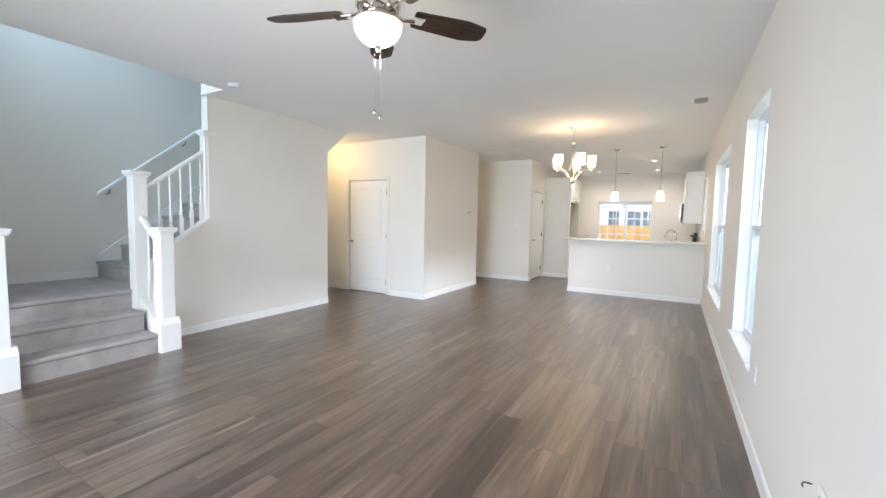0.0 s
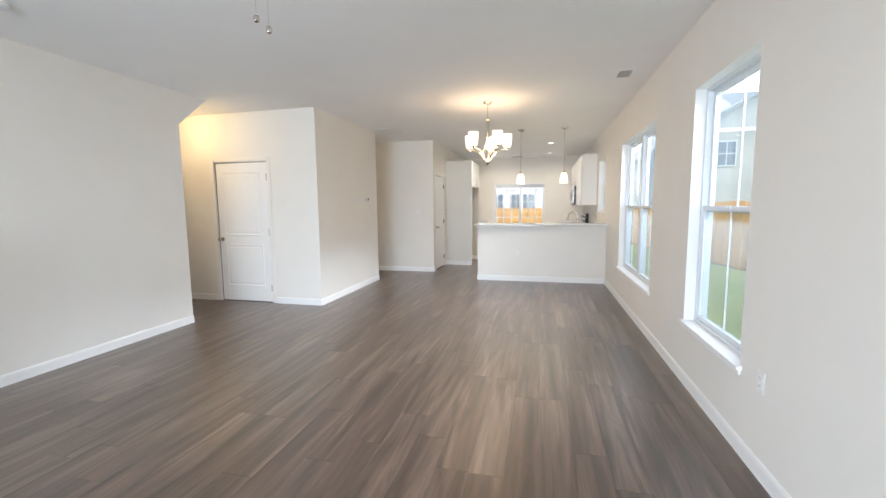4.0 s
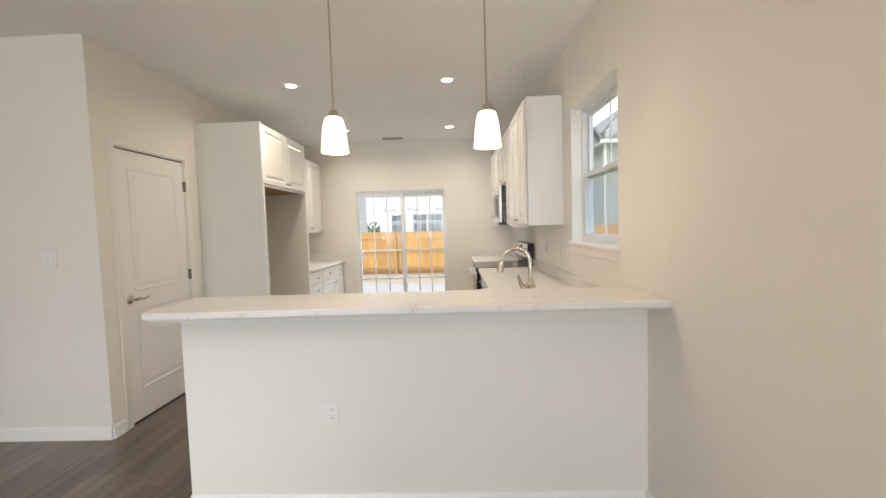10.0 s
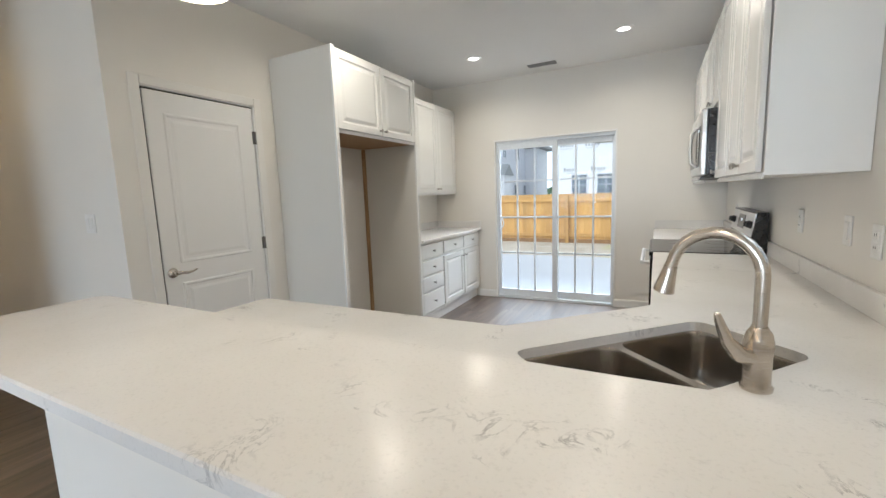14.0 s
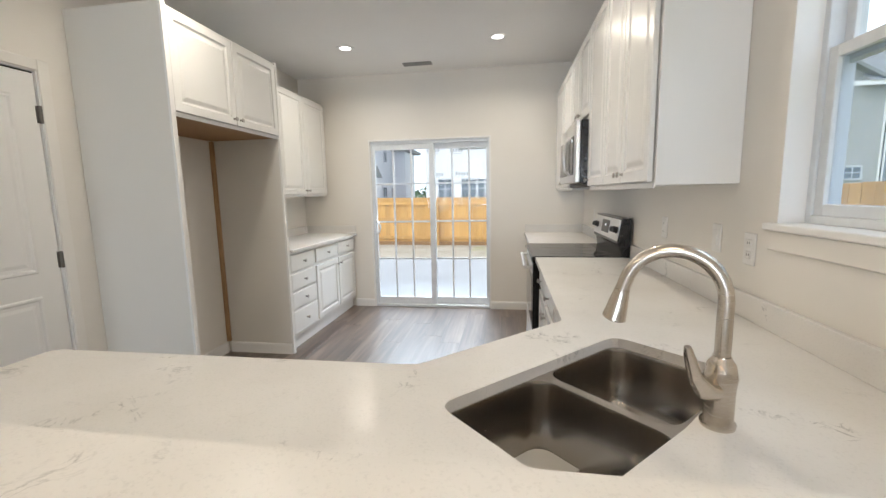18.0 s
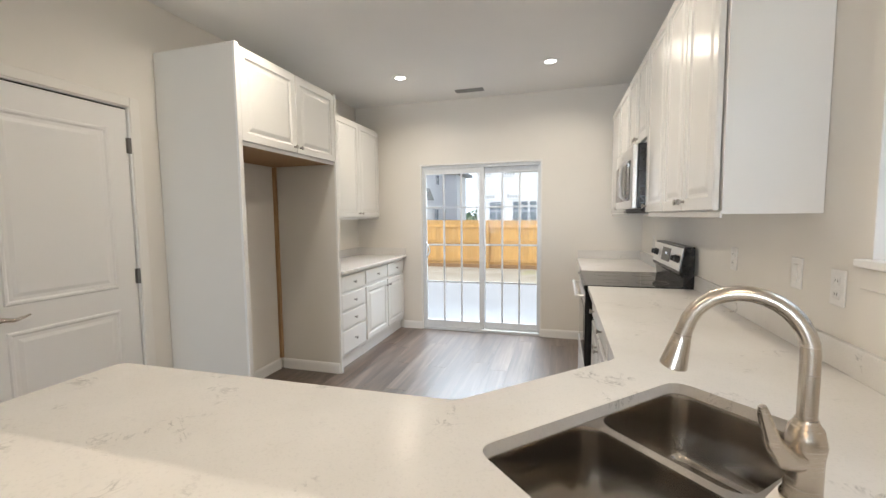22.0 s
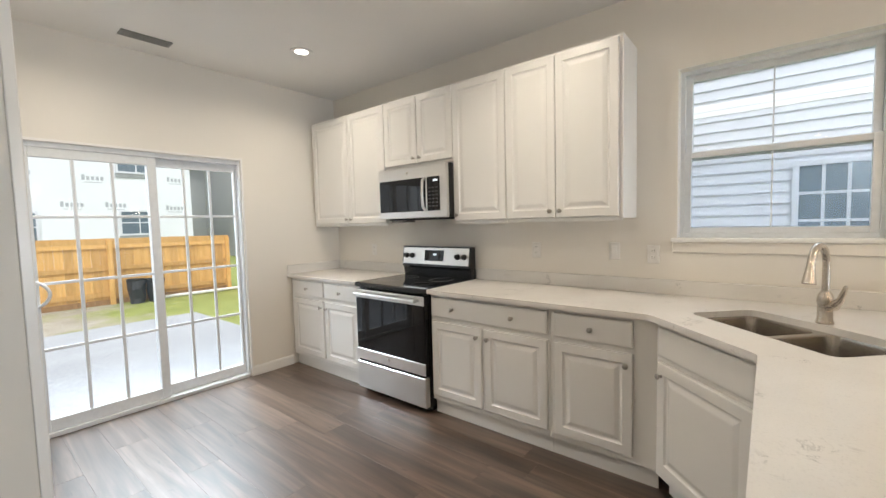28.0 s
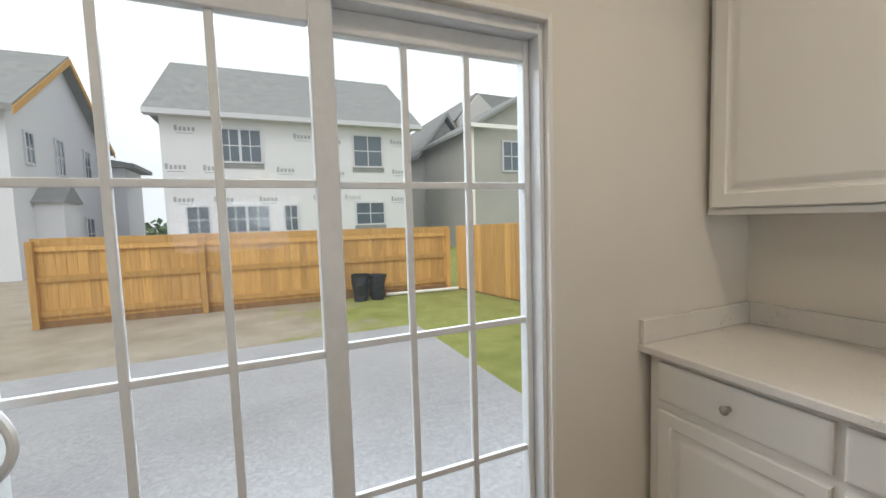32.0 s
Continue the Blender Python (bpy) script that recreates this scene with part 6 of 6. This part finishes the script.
for cx, cz in ((-4.5, 5.25), (-4.9, 3.75), (-3.6, 3.72), (-0.85, 3.70), (-0.1, 5.15), (1.3, 3.6), (1.2, 5.0), (-4.7, 2.45), (-3.3, 2.45), (-1.6, 2.45), (0.6, 2.5), (2.0, 2.5), (4.3, 3.7), (4.25, 5.1), (4.2, 2.4)):
    for k in range(5):
        part("printed_mark", B(cx - 0.36 + 0.15 * k, cx - 0.26 + 0.15 * k, hy0 - 0.004, hy0 - 0.002, cz - (0.10 if k else 0.10), cz + (0.06 if k else 0.12)), M_WRAPINK, hb)
    part("printed_line", B(cx - 0.30, cx + 0.28, hy0 - 0.004, hy0 - 0.002, cz - 0.20, cz - 0.17), M_WRAPINK, hb)
# gable house at the left, also wrapped: its gable end looks along +x
ha = thing("wrapped_gable_house", "wrapped gable house with bare wood rake boards", "house")
gx, ga, gz, gs, gw = -9.0, 24.75, 8.1, 0.66, 4.1
ge = gz - gs * gw
part("wall", prism(bmesh.new(), [(ga - gw, G), (ga + gw, G), (ga + gw, ge), (ga, gz), (ga - gw, ge)], gx - 10, gx, "x"), M_TYVEK, ha, "white house wrap")
part("roof", prism(bmesh.new(), [(ga - gw - 0.5, ge - 0.5 * gs), (ga, gz), (ga + gw + 0.5, ge - 0.5 * gs), (ga + gw + 0.5, ge - 0.5 * gs + 0.2), (ga, gz + 0.2), (ga - gw - 0.5, ge - 0.5 * gs + 0.2)], gx - 10.4, gx + 0.40, "x"), M_SHINGLE, ha)
for sg in (-1, 1):
    part("rake_board", prism(bmesh.new(), [(ga + sg * (gw + 0.5), ge - 0.5 * gs - 0.12), (ga, gz - 0.12), (ga, gz + 0.12), (ga + sg * (gw + 0.5), ge - 0.5 * gs + 0.12)], gx + 0.40, gx + 0.45, "x"), M_FENCE, ha, "bare wood rake board")
part("rear_wing", B(gx - 4, gx + 0.9, ga + gw, ga + gw + 3, G, 4.6), M_TYVEK, ha)
part("wing_roof", prism(bmesh.new(), [(gx - 4, 5.6), (gx + 1.4, 4.6), (gx + 1.4, 4.4), (gx - 4, 4.4)], ga + gw - 0.3, ga + gw + 3.3, "y"), M_SHINGLE, ha)
part("porch_roof", prism(bmesh.new(), [(21.6, 2.35), (23.3, 2.35), (22.4, 3.0)], gx, gx + 0.9, "x"), M_SHINGLE, ha)
part("porch_wall", B(gx, gx + 0.8, 21.8, 23.1, G, 2.35), M_TYVEK, ha)
for y_, z_, w_, h_ in ((21.9, 4.2, 0.5, 1.0), (24.2, 4.2, 0.6, 1.3), (26.9, 4.2, 0.6, 1.3), (26.6, 1.2, 0.8, 1.3), (28.6, 1.2, 0.6, 1.2)):
    far_window(ha, y_, z_, w_, h_, gx, "x", 1, 2, 2)
# grey house far right of the yard
hc = thing("grey_house", "grey and cream two-storey house with gables", "house", pose(-1.45, 0, 0))
cx0, cx1, cy0, cy1 = 8.9, 22.0, 27.6, 37.0
part("wall", B(cx0, cx1, cy0, cy1, G, 2.9), M_SIDEPALE, hc)
part("upper_wall", prism(bmesh.new(), [(cx0, 2.9), (12.1, 2.9), (12.1, 5.3), (10.45, 7.6), (cx0, 5.3)], cy0 - 0.01, cy1, "y"), M_SIDEPALE, hc)
part("gable_wall", prism(bmesh.new(), [(cx0 - 0.05, 5.25), (12.15, 5.25), (10.5, 7.55)], cy0 - 0.06, cy0 - 0.01, "y"), M_SIDEBEIGE, hc, "cream gable")
part("upper_block", prism(bmesh.new(), [(11.2, G), (cx1, G), (cx1, 5.9), (16.5, 5.9), (12.6, 9.2), (11.2, 7.6)], cy0 - 0.8, cy1 - 1, "y"), M_SIDEPALE, hc)
part("roof", prism(bmesh.new(), [(cx0 - 0.4, 5.1), (10.5, 7.75), (12.4, 5.2), (12.4, 5.4), (10.5, 8.0), (cx0 - 0.4, 5.35)], cy0 - 0.5, cy1, "y"), M_SHINGLE, hc)
part("main_roof", prism(bmesh.new(), [(11.0, 7.5), (12.6, 9.4), (cx1 + 1, 9.2), (cx1 + 1, 6.0), (15.5, 6.0), (12.6, 9.2)], cy0 - 0.4, cy1, "y"), M_SHINGLE, hc)
for x, z, w, h in ((9.6, 4.1, 0.6, 1.3), (10.5, 4.1, 0.6, 1.3), (11.0, 4.1, 0.3, 1.3)):
    far_window(hc, x, z, w, h, cy0 - 0.01, "y", -1, 1, 2)
for x, z, w, h in ((9.5, 1.2, 0.5, 1.5), (10.6, 1.2, 0.5, 1.5)):
    far_window(hc, x, z, w, h, cy0, "y", -1, 1, 2)
for x, z, w, h in ((12.4, 4.4, 0.7, 1.5), (14.0, 4.4, 0.8, 1.5), (12.4, 1.3, 0.7, 1.6), (14.2, 1.3, 1.0, 1.6)):
    far_window(hc, x, z, w, h, cy0 - 0.8, "y", -1, 1, 2)
# the neighbour's white gable end by the window wall
hd_ = thing("neighbour_house", "white lap-sided gable house next door", "house")
nx, ny0, ny1, ne = 5.3, -5.6, 3.62, 3.42
nm = (ny0 + ny1) / 2
nr = ne + (ny1 - nm) * 0.66
part("wall", prism(bmesh.new(), [(ny0, 0.02), (ny1, 0.02), (ny1, ne), (nm, nr), (ny0, ne)], nx, nx + 9, "x"), M_SIDING, hd_)
part("foundation", B(nx - 0.02, nx + 9, ny0 - 0.02, ny1 + 0.02, G, 0.02), M_BRICK, hd_, "dark block foundation")
z = 0.02
while z < nr - 0.2:
    a, b = (ny0, ny1) if z < ne else (nm - (nr - z) / 0.66, nm + (nr - z) / 0.66)
    bm = bmesh.new()
    vs = [bm.verts.new(c) for c in ((nx - 0.030, a, z), (nx - 0.030, b, z), (nx - 0.003, b, z + 0.17), (nx - 0.003, a, z + 0.17), (nx, a, z), (nx, b, z))]
    bm.faces.new((vs[0], vs[3], vs[2], vs[1]))
    bm.faces.new((vs[0], vs[1], vs[5], vs[4]))
    part("siding_board", bm, M_SIDING, hd_)
    z += 0.17
gable_roof(hd_, nx, nx + 9, ny0, ny1, ne, nr, "x", 0.40, 0.14)
for sg in (-1, 1):
    ye = ny1 + 0.42 if sg > 0 else ny0 - 0.42
    part("rake_trim", prism(bmesh.new(), [(ye, ne - 0.28), (nm, nr), (nm, nr - 0.20), (ye, ne - 0.48)], nx - 0.43, nx - 0.38, "x"), M_TRIM, hd_)
part("corner_board", B(nx - 0.03, nx + 0.02, ny1 - 0.09, ny1 + 0.02, 0.02, ne), M_TRIM, hd_)
part("belt_board", B(nx - 0.028, nx, ny0, ny1, 3.0, 3.2), M_TRIM, hd_)
part("downspout", tube(bmesh.new(), [(nx - 0.07, ny1 - 0.12, 3.0), (nx - 0.06, ny1 - 0.12, 0.1)], 0.035, 8), M_TRIM, hd_)
far_window(hd_, 2.82, 1.76, 0.66, 0.78, nx - 0.01, "x", -1, 3, 2)
far_window(hd_, 0.09, 1.48, 0.80, 1.2, nx - 0.01, "x", -1, 3, 3)
far_window(hd_, -3.2, 1.45, 0.76, 1.25, nx - 0.01, "x", -1, 2, 2)
# blue-grey, beige and red houses across the lots: fronts look along -y
def row_house(name, label, x0, x1, y, depth, eave, siding):
    ob = thing(name, label, "house")
    part("wall", lap_wall(B(x0, x1, y, y + depth, G, eave), x0, x1, G, eave, y, "y", -1, 0.2), siding, ob)
    for x in (x0, x1):
        part("corner_board", B(x - 0.07, x + 0.07, y - 0.05, y + 0.02, G, eave), M_TRIM, ob)
    part("fascia", B(x0 - 0.4, x1 + 0.4, y - 0.42, y - 0.40, eave - 0.05, eave + 0.14), M_TRIM, ob)
    return ob


he = row_house("blue_grey_house", "blue-grey two-storey house with a hip roof", 15.72, 20.3, 21.2, 6.4, 5.72, M_SIDEGREY)
bm = bmesh.new()
v = [bm.verts.new(c) for c in ((14.6, 20.75, 5.85), (20.75, 20.75, 5.85), (20.75, 28.0, 5.85), (14.6, 28.0, 5.85), (14.6, 24.4, 8.9), (17.6, 24.4, 8.9))]
for f in ((0, 1, 5, 4), (1, 2, 5), (2, 3, 4, 5), (3, 0, 4), (3, 2, 1, 0)):
    bm.faces.new([v[i] for i in f])
bmesh.ops.recalc_face_normals(bm, faces=bm.faces)
part("roof", bm, M_SHINGLE, he)
far_window(he, 17.95, 4.6, 1.45, 1.55, 21.17, "y", -1, 2, 2)
far_window(he, 18.02, 2.02, 1.6, 0.66, 21.17, "y", -1, 4, 2)
hf = row_house("beige_house", "beige lap-sided two-storey house with a gable", 7.6, 15.64, 21.2, 6.4, 5.72, M_SIDEBEIGE)
gable_roof(hf, 7.6, 15.64, 21.2, 27.6, 5.72, 8.0, "y", 0.38)
part("gable", prism(bmesh.new(), [(7.6, 5.72), (15.64, 5.72), (11.62, 7.95)], 21.19, 27.6, "y"), M_SIDEBEIGE, hf)
for x, z, w, h in ((13.2, 4.4, 0.95, 1.4), (13.05, 1.72, 0.64, 0.4), (14.56, 1.95, 0.64, 0.5), (9.8, 4.4, 0.95, 1.4)):
    far_window(hf, x, z, w, h, 21.17, "y", -1, 2, 2)
hg = row_house("red_house", "dark red two-storey house across the lots", 25.0, 31.5, 26.0, 6.0, 5.1, M_SIDERED)
gable_roof(hg, 25.0, 31.5, 26.0, 32.0, 5.1, 7.0, "x", 0.35)
far_window(hg, 26.4, 4.1, 1.1, 1.3, 25.97, "y", -1, 2, 2)
far_window(hg, 26.4, 1.7, 1.1, 0.9, 25.97, "y", -1, 2, 2)
# dark mulch bed along the neighbour's wall
setting("mulch_bed", prism(bmesh.new(), [(3.55, -5.0), (5.28, -5.0), (5.28, 3.2), (4.6, 3.1), (3.75, 1.6), (3.45, 0.4)], G + 0.004, G + 0.05, "z"), M_MULCH, "dark brown mulch bed beside the neighbour's wall", "mulch")


def shrub(x, y, size, seed, label):
    """A shrub of stems and many small leaf clumps."""
    ob = thing("shrub", label, "shrub", pose(x, y, G))
    r = random.Random(seed)
    bm = bmesh.new()
    tips = []
    for k in range(14):
        a, t = r.uniform(0, 6.28), r.uniform(0.2, 0.9)
        p = Vector((math.cos(a) * size * 0.55 * t, math.sin(a) * size * 0.55 * t, size * r.uniform(0.55, 1.0)))
        tube(bm, [(0, 0, 0), tuple(p * 0.55), tuple(p)], [0.015, 0.010, 0.004], 5)
        tips.append(p)
    part("stems", bm, M_BARK, ob)
    verts, faces = [], []
    for k in range(2600):
        t = r.choice(tips)
        f = r.uniform(0.35, 1.08)
        c = t * f + Vector((r.gauss(0, 0.10), r.gauss(0, 0.10), r.gauss(0, 0.08))) * size
        if c.z < 0.03:
            continue
        u = Vector((r.gauss(0, 1), r.gauss(0, 1), r.gauss(0, 0.7))).normalized()
        w = u.cross(Vector((r.gauss(0, 1), r.gauss(0, 1), r.gauss(0, 1)))).normalized()
        s = size * r.uniform(0.025, 0.05)
        i = len(verts)
        verts += [tuple(c - u * s), tuple(c + w * s * 0.5), tuple(c + u * s), tuple(c - w * s * 0.5)]
        faces.append((i, i + 1, i + 2, i + 3))
    me = bpy.data.meshes.new("leaves")
    me.from_pydata(verts, [], faces)
    me.materials.append(M_LEAF)
    lf = new("leaves", me)
    lf.parent = ob
    tagged(lf, kind="stuff")


shrub(4.5, 1.1, 0.6, 3, "dark green shrub beside the neighbour's wall")
shrub(4.45, 2.35, 0.6, 5, "dark green shrub beside the neighbour's wall")
shrub(2.35, -2.75, 1.40, 8, "dark green shrub outside the front window")
shrub(2.60, -1.75, 1.35, 13, "dark green shrub outside the front window")
shrub(3.1, -0.9, 1.2, 17, "dark green shrub outside the front window")
# far line of trees
verts, faces = [], []
r = random.Random(11)
for k in range(260):
    cx, cy, cz, s = r.uniform(-60, 40), r.uniform(70, 80), r.uniform(-0.3, 1.5), r.uniform(0.6, 1.4)
    for j in range(7):
        u = Vector((r.gauss(0, 1), r.gauss(0, 1), r.gauss(0, 1))).normalized()
        w = u.cross(Vector((r.gauss(0, 1), r.gauss(0, 1), r.gauss(0, 1)))).normalized()
        c = Vector((cx, cy, cz)) + Vector((r.gauss(0, 1), r.gauss(0, 1), r.gauss(0, 0.6))) * s * 0.7
        i = len(verts)
        verts += [tuple(c - u * s * 0.5), tuple(c + w * s * 0.4), tuple(c + u * s * 0.5), tuple(c - w * s * 0.4)]
        faces.append((i, i + 1, i + 2, i + 3))
me = bpy.data.meshes.new("far_trees")
me.from_pydata(verts, [], faces)
me.materials.append(M_FARTREE)
tagged(new("far_trees", me), "distant hazy tree line", "trees", kind="stuff")

# ---- floor planks, last ----
PW, PL = 0.182, 1.22


def plank_bm(w, l):
    bm = bmesh.new()
    e = 0.0009
    rings = []
    for d, z in ((0, -0.006), (0, -e), (e, 0.0)):
        rings.append([bm.verts.new(c) for c in ((d, d, z), (w - d, d, z), (w - d, l - d, z), (d, l - d, z))])
    bm.faces.new(rings[-1])
    for a, b in zip(rings, rings[1:]):
        for i in range(4):
            j = (i + 1) % 4
            bm.faces.new((a[i], a[j], b[j], b[i]))
    return bm


cache = {}
rnd = random.Random(21)
rest = bmesh.new()


def lay(x0, x1, y0, y1, single):
    x = x1
    while x > x0 + 0.01:
        xa = max(x - PW, x0)
        y = y0 - rnd.uniform(0.1, PL - 0.1)
        while y < y1:
            ya, yb = max(y, y0), min(y + PL, y1)
            if yb - ya > 0.03:
                w, l = round(x - xa, 4), round(yb - ya, 4)
                if single:
                    key = (w, l)
                    if key not in cache:
                        cache[key] = mesh_of("plank", plank_bm(w, l), M_PLANK)
                    o = new("plank", cache[key])
                    o.parent = floor
                    o.location = (xa, ya, 0)
                else:
                    box(rest, xa + 0.001, x - 0.001, ya + 0.001, yb - 0.001, -0.006, 0.0)
            y += PL
        x = xa


lay(-5.24, 0.0, -7.4, 0.0, True)
lay(-3.31, 0.0, 0.0, Y_N, True)
lay(-5.24, 0.0, -9.6, -7.4, False)
lay(-8.0, -5.24, -3.53, 0.745, False)
lay(-5.24, -3.31, 0.0, 0.745, False)
lay(-6.66, -5.24, -9.6, -7.45, False)
tagged(part("plank_rest", rest, M_PLANK, floor), kind="stuff")
